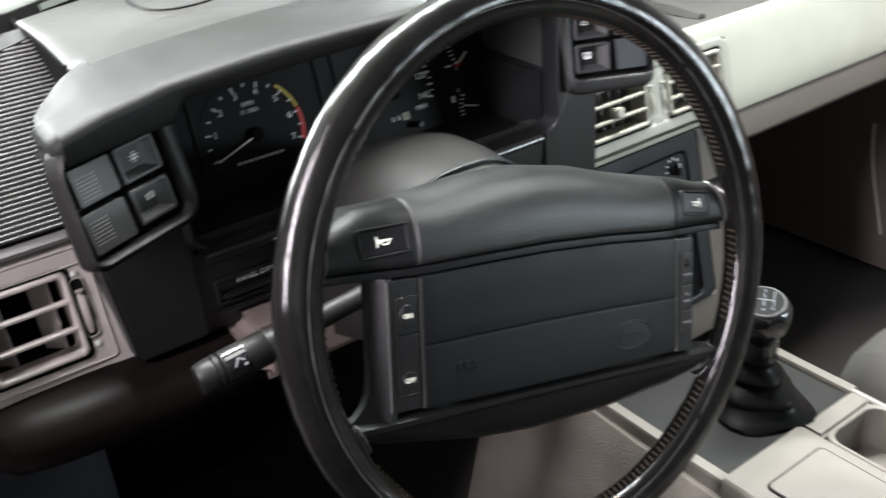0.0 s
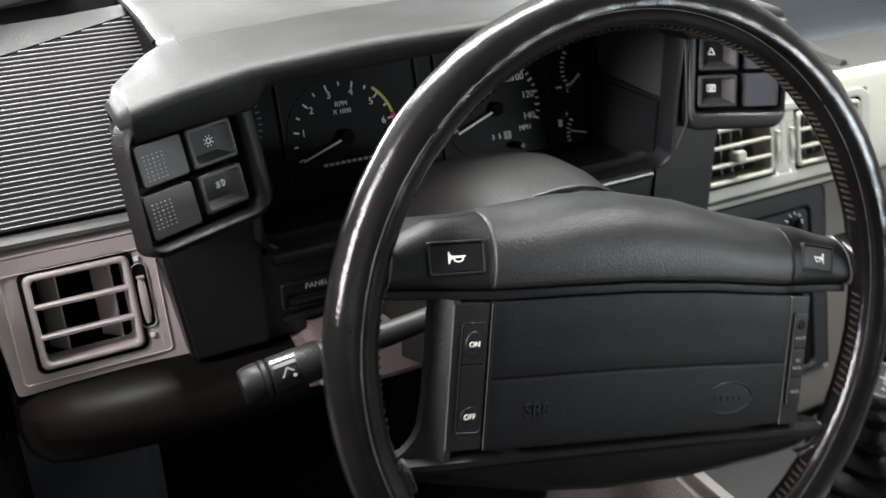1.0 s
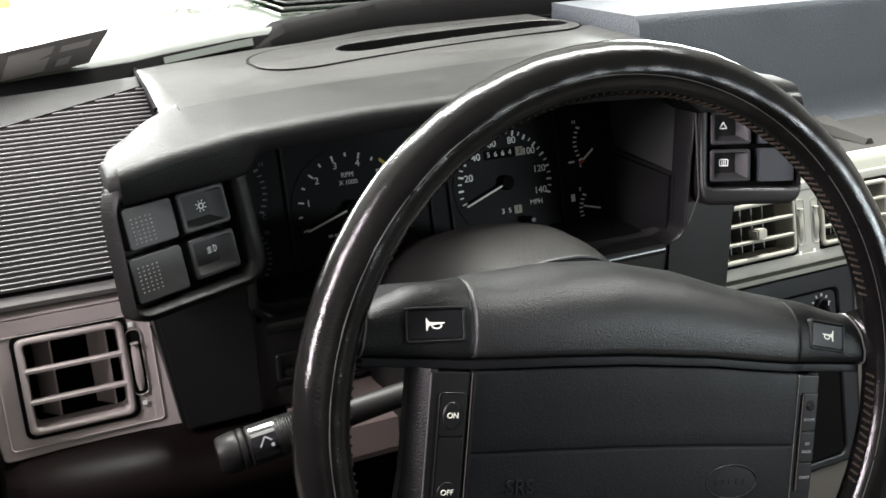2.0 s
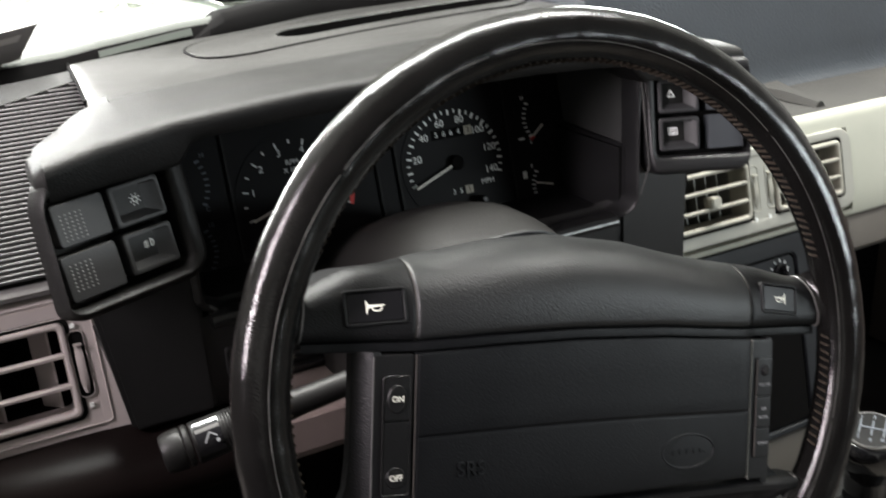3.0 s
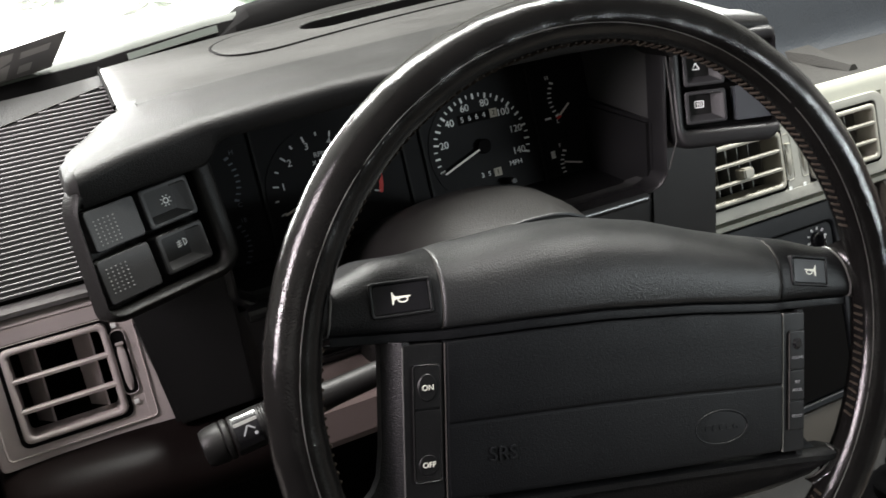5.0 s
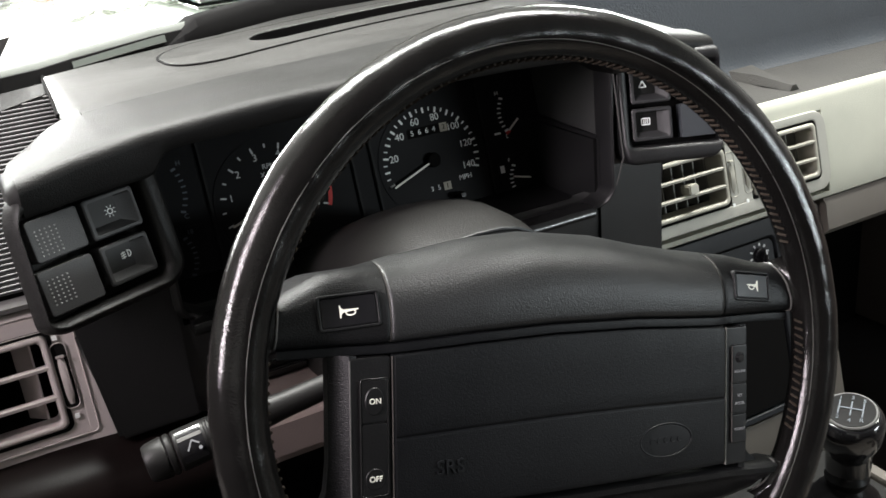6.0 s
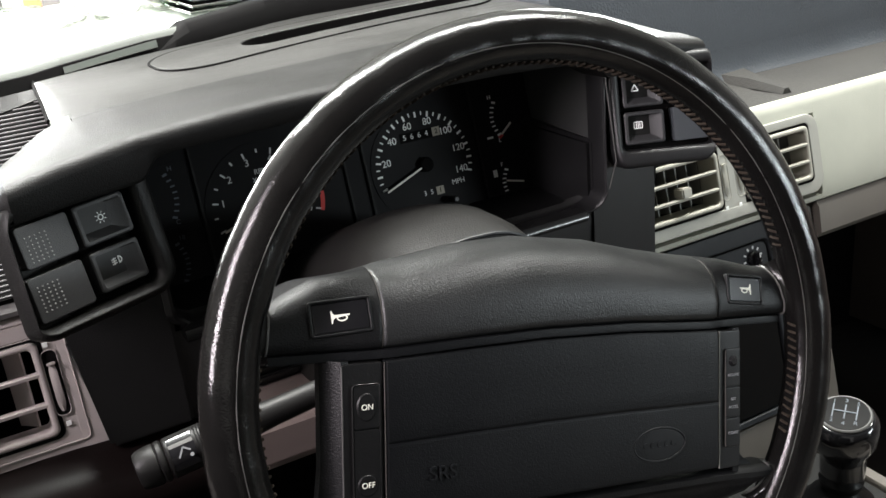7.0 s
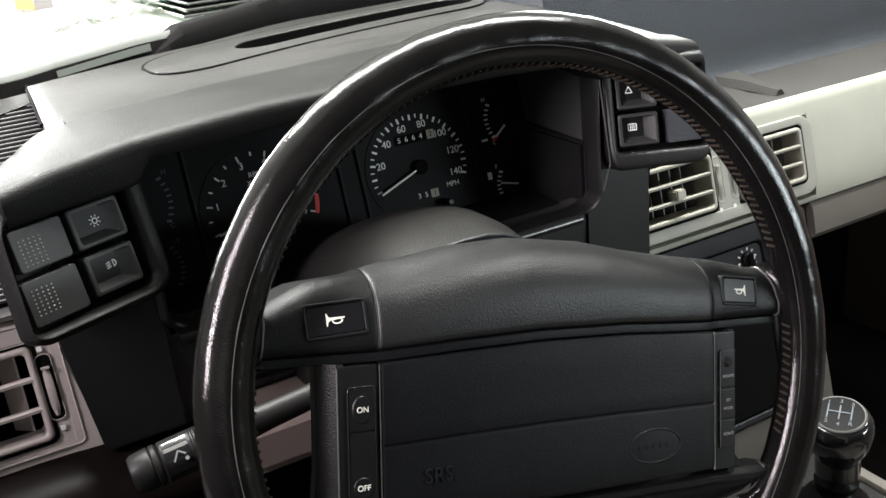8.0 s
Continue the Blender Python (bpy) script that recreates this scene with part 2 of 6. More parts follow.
def box(bm, m, x0, x1, y0, y1, z0, z1, bevel=0.0, seg=2):
    """A bevelled block between two corners, in the frame m."""
    made = bmesh.ops.create_cube(bm, size=1.0)["verts"]
    for v in made:
        v.co = Vector(((x0 + x1) / 2 + v.co.x * (x1 - x0), (y0 + y1) / 2 + v.co.y * (y1 - y0), (z0 + z1) / 2 + v.co.z * (z1 - z0)))
    edges = list({e for v in made for e in v.link_edges})
    if bevel:
        res = bmesh.ops.bevel(bm, geom=made + edges, offset=bevel, segments=seg, affect="EDGES", clamp_overlap=True)
        made = list(res["verts"])
        made = list({v for f in res["faces"] for v in f.verts} | {v for v in made if v.is_valid})
    for v in made:
        v.co = m @ v.co
    return made


def loft(bm, rings, closed=True, caps=True, loop=False):
    """Quads between rings of equally many points."""
    rows = [[bm.verts.new(p) for p in ring] for ring in rings]
    n = len(rows[0])
    pairs = list(zip(rows, rows[1:])) + ([(rows[-1], rows[0])] if loop else [])
    for a, b in pairs:
        for i in range(n if closed else n - 1):
            j = (i + 1) % n
            bm.faces.new((a[i], a[j], b[j], b[i]))
    if caps and closed and not loop:
        bm.faces.new(rows[0][::-1])
        bm.faces.new(rows[-1])
    return rows


def tube(bm, points, radius, sides=10, m=Matrix()):
    """A round bar along points."""
    pts = [Vector(p) for p in points]
    rings = []
    side = None
    for i, p in enumerate(pts):
        d = (pts[min(i + 1, len(pts) - 1)] - pts[max(i - 1, 0)]).normalized()
        if side is None:
            side = d.orthogonal().normalized()
        side = (side - d * side.dot(d)).normalized()
        up = d.cross(side)
        r = radius[i] if isinstance(radius, (list, tuple)) else radius
        rings.append([m @ (p + r * (math.cos(a) * side + math.sin(a) * up)) for a in (2 * math.pi * k / sides for k in range(sides))])
    loft(bm, rings)


def rounded(x0, x1, y0, y1, r, seg=5):
    """Points round a rectangle with round corners, anticlockwise."""
    out = []
    for cx, cy, a0 in ((x1 - r, y0 + r, -90), (x1 - r, y1 - r, 0), (x0 + r, y1 - r, 90), (x0 + r, y0 + r, 180)):
        for k in range(seg + 1):
            a = radians(a0 + 90 * k / seg)
            out.append((cx + r * math.cos(a), cy + r * math.sin(a)))
    return out


def slab(bm, outline, m, z0, z1, bevel=0.002):
    """A plate of the given outline in the frame m, from z0 to z1, its front edge rounded."""
    cx = sum(p[0] for p in outline) / len(outline)
    cy = sum(p[1] for p in outline) / len(outline)
    rx = max(abs(p[0] - cx) for p in outline)
    ry = max(abs(p[1] - cy) for p in outline)

    def ring(z, inset):
        return [m @ Vector((cx + (x - cx) * (1 - inset / rx), cy + (y - cy) * (1 - inset / ry), z)) for x, y in outline]

    loft(bm, [ring(z0, 0), ring(z1 - bevel, 0), ring(z1 - bevel * 0.3, bevel * 0.3), ring(z1, bevel)])


def extrude_x(bm, profile, x0, x1, caps=True):
    """A profile of (y, z) points drawn out along x."""
    loft(bm, [[(x, y, z) for y, z in profile] for x in (x0, x1)], caps=caps)



def surface(bm, rows):
    """An open sheet through rows of points."""
    loft(bm, rows, closed=False, caps=False)


def ring_frame(bm, outer, inner, m, z0, z1, bevel=0.0015):
    """A frame between two outlines of equally many points, from z0 to z1, both front edges rounded."""

    def toward(a, b, d):
        out = []
        for (x, y), (X, Y) in zip(a, b):
            n = math.hypot(X - x, Y - y) or 1.0
            k = min(d, 0.45 * n) / n
            out.append((x + (X - x) * k, y + (Y - y) * k))
        return out

    def put(o, z):
        return [m @ Vector((x, y, z)) for x, y in o]

    loft(bm, [put(outer, z0), put(outer, z1 - bevel), put(toward(outer, inner, bevel * 0.4), z1 - bevel * 0.3), put(toward(outer, inner, bevel), z1),
              put(toward(inner, outer, bevel), z1), put(toward(inner, outer, bevel * 0.4), z1 - bevel * 0.3), put(inner, z1 - bevel), put(inner, z0)], loop=True)


def outline(points, r=0.006, seg=3):
    """A polygon with its corners rounded."""
    out = []
    n = len(points)
    for i in range(n):
        p, a, b = Vector(points[i]), Vector(points[i - 1]), Vector(points[(i + 1) % n])
        k = min(r, (a - p).length * 0.45, (b - p).length * 0.45)
        s, e = p + (a - p).normalized() * k, p + (b - p).normalized() * k
        for j in range(seg + 1):
            t = j / seg
            q = (1 - t) ** 2 * s + 2 * t * (1 - t) * p + t * t * e
            out.append((q.x, q.y))
    return out


def lettering(bm, text, size, m, thick=0.0002):
    """Adds raised letters, centred at the origin of the frame m."""
    data = bpy.data.curves.new("text", "FONT")
    data.body, data.size, data.extrude = text, size, thick
    data.align_x, data.align_y = "CENTER", "CENTER"
    ob = bpy.data.objects.new("text", data)
    me = bpy.data.meshes.new_from_object(ob)
    start = len(bm.verts)
    bm.from_mesh(me)
    bm.verts.ensure_lookup_table()
    for v in bm.verts[start:]:
        v.co = m @ v.co
    bpy.data.objects.remove(ob)
    bpy.data.curves.remove(data)
    bpy.data.meshes.remove(me)


def bar(bm, m, x0, y0, x1, y1, wide, z0=0.0, z1=0.0004):
    """A flat stroke from one point to another on the panel m."""
    d = Vector((x1 - x0, y1 - y0))
    n = Vector((-d.y, d.x)).normalized() * wide / 2
    loft(bm, [[m @ Vector((x + s * n.x, y + s * n.y, z)) for x, y, s, z in ((x0, y0, 1, k), (x0, y0, -1, k), (x1, y1, -1, k), (x1, y1, 1, k))] for k in (z0, z1)])


def disc(bm, m, x, y, r, z0, z1, sides=24, bevel=0.0, ry=None):
    ry = ry or r
    ring = lambda z, k: [m @ Vector((x + (r - k) * math.cos(a), y + (ry - k) * math.sin(a), z)) for a in (2 * math.pi * i / sides for i in range(sides))]
    loft(bm, [ring(z0, 0), ring(z1 - bevel, 0), ring(z1, bevel)] if bevel else [ring(z0, 0), ring(z1, 0)])


def arc(bm, m, x, y, r0, r1, a0, a1, z0=0.0, z1=0.0004, step=4):
    n = max(2, int(abs(a1 - a0) / step))
    rows = []
    for i in range(n + 1):
        a = radians(a0 + (a1 - a0) * i / n)
        c, s = math.cos(a), math.sin(a)
        rows.append([m @ Vector((x + r * c, y + r * s, z)) for r, z in ((r0, z0), (r1, z0), (r1, z1), (r0, z1))])
    loft(bm, rows)


def lerp(table, x):
    """A value between the pairs of a table, eased."""
    for (a, p), (b, q) in zip(table, table[1:]):
        if x <= b:
            k = max(0.0, (x - a) / (b - a))
            return p + (q - p) * k
    return table[-1][1]


# ---- dashboard ----
dashboard = thing("dashboard", "charcoal vinyl dashboard with grey plastic fascia", "dashboard", kind="structure")

FRONT = [(-0.2578, 0.214), (-0.2562, 0.205), (-0.2505, 0.1985), (-0.22, 0.206), (-0.178, 0.213), (0.0, 0.212), (0.165, 0.212), (0.22, 0.208), (0.258, 0.207), (0.266, 0.216), (0.268, 0.226)]
CREST = [(-0.2578, 0.874), (-0.2562, 0.8805), (-0.2505, 0.8858), (-0.22, 0.891), (-0.174, 0.8965), (-0.1, 0.902), (0.0, 0.9035), (0.1, 0.902), (0.165, 0.897), (0.22, 0.889), (0.258, 0.882), (0.268, 0.877)]
BACK = [(-0.2578, 0.226), (-0.2562, 0.240), (-0.2505, 0.258), (-0.242, 0.274), (-0.232, 0.287), (-0.22, 0.296), (-0.1995, 0.302), (-0.1985, 0.479), (-0.17, 0.494), (-0.09, 0.53), (-0.04, 0.545), (0.06, 0.60), (0.246, 0.612), (0.2465, 0.31), (0.268, 0.262)]
END = [(0.24, 0.8951), (0.29, 0.8977), (0.371, 0.8997), (0.436, 0.8981), (0.475, 0.8955), (0.479, 0.8935)]
UNDER = [(-0.2578, 0.862), (-0.19, 0.8655), (-0.179, 0.8660), (-0.1752, 0.8672), (-0.1722, 0.8702), (-0.1695, 0.8742), (-0.166, 0.8780), (-0.161, 0.8798), (-0.15, 0.8808), (-0.12, 0.8817), (-0.09, 0.8823), (-0.05, 0.8840), (0.0, 0.8856), (0.1, 0.884), (0.155, 0.879), (0.17, 0.866), (0.268, 0.858)]


def panel_y(u, q):
    """The defroster panel bends with the windscreen: q runs across it."""
    return 0.46 + q - 0.658 * (0.28 - u) ** 2


pod_rings, dash_rings = [], []
for x in [-0.2578, -0.2574, -0.2568, -0.2562, -0.2545, -0.2525, -0.2505, -0.2475, -0.244, -0.24, -0.235, -0.23, -0.225, -0.22, -0.215, -0.1995, -0.1985, -0.195, -0.185, -0.179, -0.1752, -0.1722, -0.1695, -0.166, -0.161, -0.15, -0.14, -0.12, -0.09, -0.06, -0.036, 0, 0.04, 0.08, 0.12, 0.155, 0.17, 0.2, 0.22, 0.24, 0.2455, 0.2465, 0.258, 0.263, 0.266, 0.268]:
    f, c, b, u = lerp(FRONT, x), lerp(CREST, x), lerp(BACK, x), lerp(UNDER, x)
    far = b > 0.4
    m1 = f + (b - f) * (0.3 if far else 0.55)
    m2 = f + (b - f) * (0.6 if far else 0.8)
    m3 = m2 + (b - m2) * 0.6
    if x > -0.04:
        m2, m3 = panel_y(x, 0.022), panel_y(x, 0.098)
    near_end = 0.0 if far or x > 0 else min(1.0, max(0.0, (x + 0.236) / 0.034))
    level = lambda y, z: z + (lerp(END, y) - z) * near_end
    z1 = c * 0.4 + 0.9005 * 0.6 if far else level(m1, c)
    lip = [(f + 0.035, u - 0.001), (f + 0.008, u), (f + 0.0035, u + 0.0012), (f + 0.0016, u + 0.004), (f, c - 0.0085), (f + 0.0004, c - 0.0055), (f + 0.0028, c - 0.0022), (f + 0.0080, c - 0.0004), (f + 0.03, c + 0.0016), (m1, z1)]
    if far:
        pod_rings.append([(x, y, z) for y, z in lip + [(m1 + 0.0012, z1 - 0.0005), (m1 + 0.002, z1 - 0.002), (m1 + 0.002, z1 - 0.005), (m1 + 0.002, z1 - 0.01)]])
        flat = lambda y: 0.8985 - (y - 0.42) * 0.025
        dash_rings.append([(x, y, z) for y, z in ((m1 - 0.004, z1 - 0.0009), (m1 + 0.010, z1 - 0.0007), (m2, flat(m2)), (m3, flat(m3)), (b - 0.004, 0.8955), (b, 0.892), (b, 0.83))])
    else:
        pod_rings.append([(x, y, z) for y, z in lip + [(m2, level(m2, c - 0.001)), (m3, level(m3, c - 0.002)), (b - 0.004, level(b, c - 0.004)), (b, level(b, c - 0.010))]])
bm = bmesh.new()
loft(bm, pod_rings)
part("pod_cover", bm, POD, dashboard, "dark grained vinyl hood over the instruments")
bm = bmesh.new()
rows = loft(bm, dash_rings, closed=False, caps=False)
over = {v for row in rows for k, v in enumerate(row) if k in (2, 3) and -0.037 < v.co.x < 0.246}
bmesh.ops.delete(bm, geom=[f for f in bm.faces if all(v in over for v in f.verts)], context="FACES")
part("dash_top", bm, PAD, dashboard)


def bent(x0, x1, q0, q1, r, h, n=14):
    """A rounded outline laid along the bent dash top, h above it."""
    out = []
    pts = rounded(x0, x1, q0, q1, r, 8)
    for i, (a, b) in enumerate(zip(pts, pts[1:] + pts[:1])):
        steps = n if i % 9 == 8 else 1
        for k in range(steps):
            u, q = a[0] + (b[0] - a[0]) * k / steps, a[1] + (b[1] - a[1]) * k / steps
            y = panel_y(u, q)
            out.append((u, y, 0.8985 - (y - 0.42) * 0.025 + h))
    return out


# the defroster panel let into the dash top, with its long slot
bm = bmesh.new()
loft(bm, [bent(-0.1170, 0.2452, 0.0029, 0.1286, 0.0512, h) for h in (-0.002, 0.0011)] + [bent(-0.1150, 0.2440, 0.0045, 0.1270, 0.050, h) for h in (0.0011, -0.002)], loop=True)
part("panel_gap", bm, GAP, dashboard)
bm = bmesh.new()
loft(bm, [bent(-0.1146, 0.2438, 0.0049, 0.1266, 0.050, -0.002), bent(-0.1146, 0.2438, 0.0049, 0.1266, 0.050, 0.0009), bent(-0.1140, 0.2434, 0.0055, 0.1260, 0.0495, 0.0012),
          bent(-0.0335, 0.2400, 0.0315, 0.0920, 0.0295, 0.0014), bent(-0.0325, 0.2390, 0.0330, 0.0910, 0.0285, 0.0018), bent(-0.0312, 0.2385, 0.0340, 0.0902, 0.0275, 0.0012), bent(-0.0310, 0.2384, 0.0342, 0.0900, 0.0273, -0.004)], caps=False)
defrost_panel = part("defroster_panel", bm, PAD, dashboard)
# slot walls coloured near-black for the shade inside
bm = bmesh.new()
loft(bm, [bent(-0.0308, 0.2383, 0.0345, 0.0897, 0.0270, h) for h in (0.0006, -0.018)], caps=False)
loft(bm, [bent(-0.0320, 0.2390, 0.0330, 0.0910, 0.0280, h) for h in (-0.022, -0.017)])
part("defroster_slot", bm, GAP, defrost_panel)
for i in range(3):
    bm = bmesh.new()
    u = 0.052 + i * 0.06
    y0, y1 = panel_y(u, 0.036), panel_y(u, 0.089)
    box(bm, Matrix(), u, u + 0.003, y0, y1, 0.878, 0.8905, 0.0006)
    part("slot_rib", bm, GAP, defrost_panel)

# the driver's end of the dash: roll under the speaker grille, then the fascia
bm = bmesh.new()
extrude_x(bm, [(0.2875, 0.7789), (0.2830, 0.7808), (0.2822, 0.7842), (0.2850, 0.7878), (0.2900, 0.7900), (0.296, 0.7895), (0.33, 0.7870), (0.33, 0.7789)], -0.352, -0.2)
part("roll", bm, ROLL, dashboard)
GR = panel_frame(-0.28, 0.290, 0.7955, 59)
bm = bmesh.new()
slab(bm, [(-0.075, 0.1335), (0.0815, 0.1785), (0.0815, 0.1905), (0.03, 0.1845), (-0.075, 0.1770)], GR, -0.03, 0.0012, 0.0006)
part("grille_surround", bm, POD, dashboard)
bm = bmesh.new()
box(bm, Matrix(), -0.2012, -0.1980, 0.296, 0.50, 0.80, 0.8945, 0.001)
part("dash_end_wall", bm, GAP, dashboard)
bm = bmesh.new()
rows = []
for y in (0.280, 0.286, 0.292, 0.298, 0.304, 0.31, 0.34, 0.371, 0.40, 0.436, 0.46, 0.475, 0.479):
    x, z = -0.2126 + (y - 0.282) * 0.060, lerp(END, y) - max(0.0, 0.307 - y) * 0.22
    rows.append([(-0.1970, y, z - 0.005), (x + 0.0006, y, z - 0.005), (x, y, z - 0.0035), (x + 0.0004, y, z - 0.0012), (x + 0.0018, y, z - 0.0001), (-0.1970, y, z + 0.0002)])
loft(bm, rows)
part("dash_top_edge", bm, PAD, dashboard)
# a solid dark bar stands for the shade in the edge gap
bm = bmesh.new()
tube(bm, [(-0.2128 + (y - 0.282) * 0.060, y, lerp(END, y) - 0.0024) for y in (0.304, 0.31, 0.34, 0.371, 0.40, 0.436, 0.46, 0.475)], 0.0016, 8)
part("edge_gap", bm, GAP, dashboard)


def fascia_profile(top, low, extra=()):
    return [(0.33, top + 0.004), (0.2872 + 0.006, top + 0.0015), (0.2872 + 0.002, top), (0.2858, top - 0.003)] + [(0.275 + (z - 0.73) * 0.231, z) for z in (0.76, 0.73, 0.70)] + [(0.2645, low + 0.003), (0.267, low), (0.33, low - 0.004)] + list(extra)


FA = panel_frame(-0.25, 0.275, 0.73, 13)
bm = bmesh.new()
ring_frame(bm, outline([(-0.092, -0.0495), (0.0205, -0.0495), (0.0125, 0.0450), (-0.099, 0.0450)], 0.004, 4),
           outline([(-0.0745, -0.0355), (-0.004, -0.0355), (-0.004, 0.0325), (-0.0745, 0.0325)], 0.004, 4), FA, -0.055, 0.0, 0.0025)
fascia_left = part("fascia", bm, GREY, dashboard, "warm grey plastic fascia round a vent")
bm = bmesh.new()
rows = []
for x in (-0.352, -0.35, -0.2305, -0.2285):
    k = 0.006 if x in (-0.352, -0.2285) else 0.0
    rows.append([(x, y + k, z - k * 0.3) for y, z in ((0.33, 0.7788), (0.2900, 0.7788), (0.2863, 0.7773), (0.2845, 0.7743), (0.2857, 0.7728), (0.33, 0.7728))])
loft(bm, rows)
part("fascia_top", bm, GREY, fascia_left)
# a shallow moulded line round the vent
bm = bmesh.new()
ring_frame(bm, rounded(-0.0870, 0.0128, -0.0430, 0.0340, 0.004, 4), rounded(-0.0857, 0.0117, -0.0419, 0.0331, 0.003, 4), FA, -0.004, 0.0016, 0.0006)
part("raised_border", bm, GREY, fascia_left)
bm = bmesh.new()
slab(bm, [(0.0132, 0.045), (0.0150, 0.0240), (0.0195, -0.0138), (0.0212, -0.0300), (0.0240, -0.0400), (0.0310, -0.0490), (0.03, -0.0515), (0.006, -0.0515), (0.006, 0.045)], FA, -0.03, 0.0004, 0.0012)
part("fascia_flare", bm, GREY, fascia_left)

# the passenger's side: shelf, upper wall and pale fascia band
bm = bmesh.new()
extrude_x(bm, [(0.372, 0.7925), (0.378, 0.7965), (0.384, 0.806), (0.3875, 0.82), (0.402, 0.905), (0.41, 0.913), (0.56, 0.912), (0.56, 0.76), (0.372, 0.76)], 0.2475, 0.98)
part("shelf_back", bm, SLATE, dashboard, "slate grey vinyl upright behind the parcel shelf")
bm = bmesh.new()
extrude_x(bm, [(0.2905, 0.7845), (0.300, 0.7868), (0.335, 0.7865), (0.365, 0.7895), (0.374, 0.7930), (0.374, 0.76), (0.2905, 0.76)], 0.2475, 0.98)
part("shelf", bm, SHELF, dashboard, "dusty brown-grey vinyl parcel shelf")
bm = bmesh.new()
loft(bm, [[(x, y, z) for x, y, z in row] for row in (
    [(0.436, 0.378, 0.7905), (0.442, 0.380, 0.7975), (0.476, 0.384, 0.7985), (0.482, 0.384, 0.792)],
    [(0.444, 0.345, 0.788), (0.449, 0.347, 0.7965), (0.464, 0.347, 0.7965), (0.470, 0.347, 0.788)],
    [(0.448, 0.302, 0.787), (0.451, 0.302, 0.7925), (0.456, 0.302, 0.7925), (0.460, 0.302, 0.787)])])
part("shelf_ramp", bm, SHELF, dashboard)
bm = bmesh.new()
prof = [(0.34, 0.780), (0.2935, 0.7855), (0.2905, 0.7862), (0.2872, 0.7838), (0.2845, 0.777), (0.2800, 0.757), (0.2745, 0.735), (0.2695, 0.712), (0.2660, 0.694), (0.2655, 0.684), (0.27, 0.6805), (0.34, 0.68)]
for x0, x1 in ((0.205, 0.2325), (0.4690, 0.98)):
    extrude_x(bm, prof, x0, x1)
extrude_x(bm, prof[:5] + [(0.2826, 0.768), (0.34, 0.768)], 0.2325, 0.4690)
extrude_x(bm, [(0.2655, 0.6885)] + prof[9:] + [(0.34, 0.6885)], 0.2325, 0.4690)
part("fascia", bm, PALE, dashboard, "pale grey plastic fascia band")
bm = bmesh.new()
extrude_x(bm, [(0.34, 0.681), (0.2685, 0.681), (0.2640, 0.676), (0.2590, 0.650), (0.2650, 0.643), (0.34, 0.640)], 0.4635, 0.98)
part("lower_band", bm, PALE2, dashboard)

# lower dash: knee panel, centre stack, closing bulkhead
bm = bmesh.new()
rings = []
for x, k in ((-0.347, 0.5), (-0.343, 0.8), (-0.33, 0.97), (-0.31, 1.0), (-0.29, 1.0), (-0.27, 1.0), (-0.25, 1.0), (-0.225, 1.0), (-0.2, 1.0), (-0.18, 1.0), (-0.16, 1.0), (-0.14, 1.0), (-0.12, 1.0), (-0.1, 1.0), (0.0, 1.0), (0.12, 1.0), (0.14, 0.9)):
    dip = 0.0 if x < -0.26 else 0.004 * math.sin((x + 0.26) * 12)
    away = min(0.016, 0.012 * ((x + 0.225) / 0.11) ** 2) / 0.1265
    rings.append([(x, 0.3 - (0.3 - y) * k + away * (0.34 - y), 0.655 + (z - 0.655) * k - dip) for y, z in ((0.34, 0.69), (0.268, 0.6845), (0.243, 0.682), (0.226, 0.676), (0.216, 0.667), (0.2135, 0.656), (0.2185, 0.646), (0.232, 0.639), (0.26, 0.634), (0.34, 0.62))])
loft(bm, rings)
part("knee_panel", bm, DARK, dashboard, "dark brown plastic knee panel")
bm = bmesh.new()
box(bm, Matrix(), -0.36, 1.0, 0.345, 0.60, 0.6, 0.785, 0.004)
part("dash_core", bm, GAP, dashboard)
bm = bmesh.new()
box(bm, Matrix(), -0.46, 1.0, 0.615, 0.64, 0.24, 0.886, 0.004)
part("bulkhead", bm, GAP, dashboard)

# ---- centre stack ----
STACK = panel_frame(0.345, 0.262, 0.63, 13)
stack = thing("heater_control_panel", "dark slate heater control panel in a grey console surround", "control panel")
bm = bmesh.new()
ring_frame(bm, outline([(-0.150, -0.19), (0.121, -0.19), (0.117, 0.048), (-0.150, 0.048)], 0.006), outline([(-0.149, -0.148), (0.0745, -0.148), (0.0745, 0.0475), (-0.149, 0.0475)], 0.006), STACK, -0.03, 0.0, 0.002)
part("surround", bm, PALE2, stack, "warm grey plastic surround")
bm = bmesh.new()
ring_frame(bm, outline([(-0.147, -0.146), (0.0725, -0.146), (0.0725, 0.0495), (-0.147, 0.0495)], 0.009, 5), outline([(-0.135, -0.140), (0.0535, -0.140), (0.0535, 0.0310), (-0.135, 0.0310)], 0.010, 5), STACK, -0.03, 0.0015, 0.002)
part("bezel", bm, HEATER, stack)
bm = bmesh.new()
slab(bm, rounded(-0.140, 0.058, -0.144, 0.036, 0.004, 3), STACK, -0.03, -0.0065, 0.0005)
part("recess", bm, GAP, stack)
bm = bmesh.new()
slab(bm, outline([(-0.1335, -0.1385), (0.0515, -0.1385), (0.0515, 0.0288), (-0.1335, 0.0288)], 0.009, 5), STACK, -0.03, -0.0010, 0.0008)
part("faceplate", bm, HEATER, stack)
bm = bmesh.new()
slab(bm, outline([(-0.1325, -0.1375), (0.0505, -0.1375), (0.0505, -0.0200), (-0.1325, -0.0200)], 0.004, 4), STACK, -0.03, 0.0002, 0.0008)
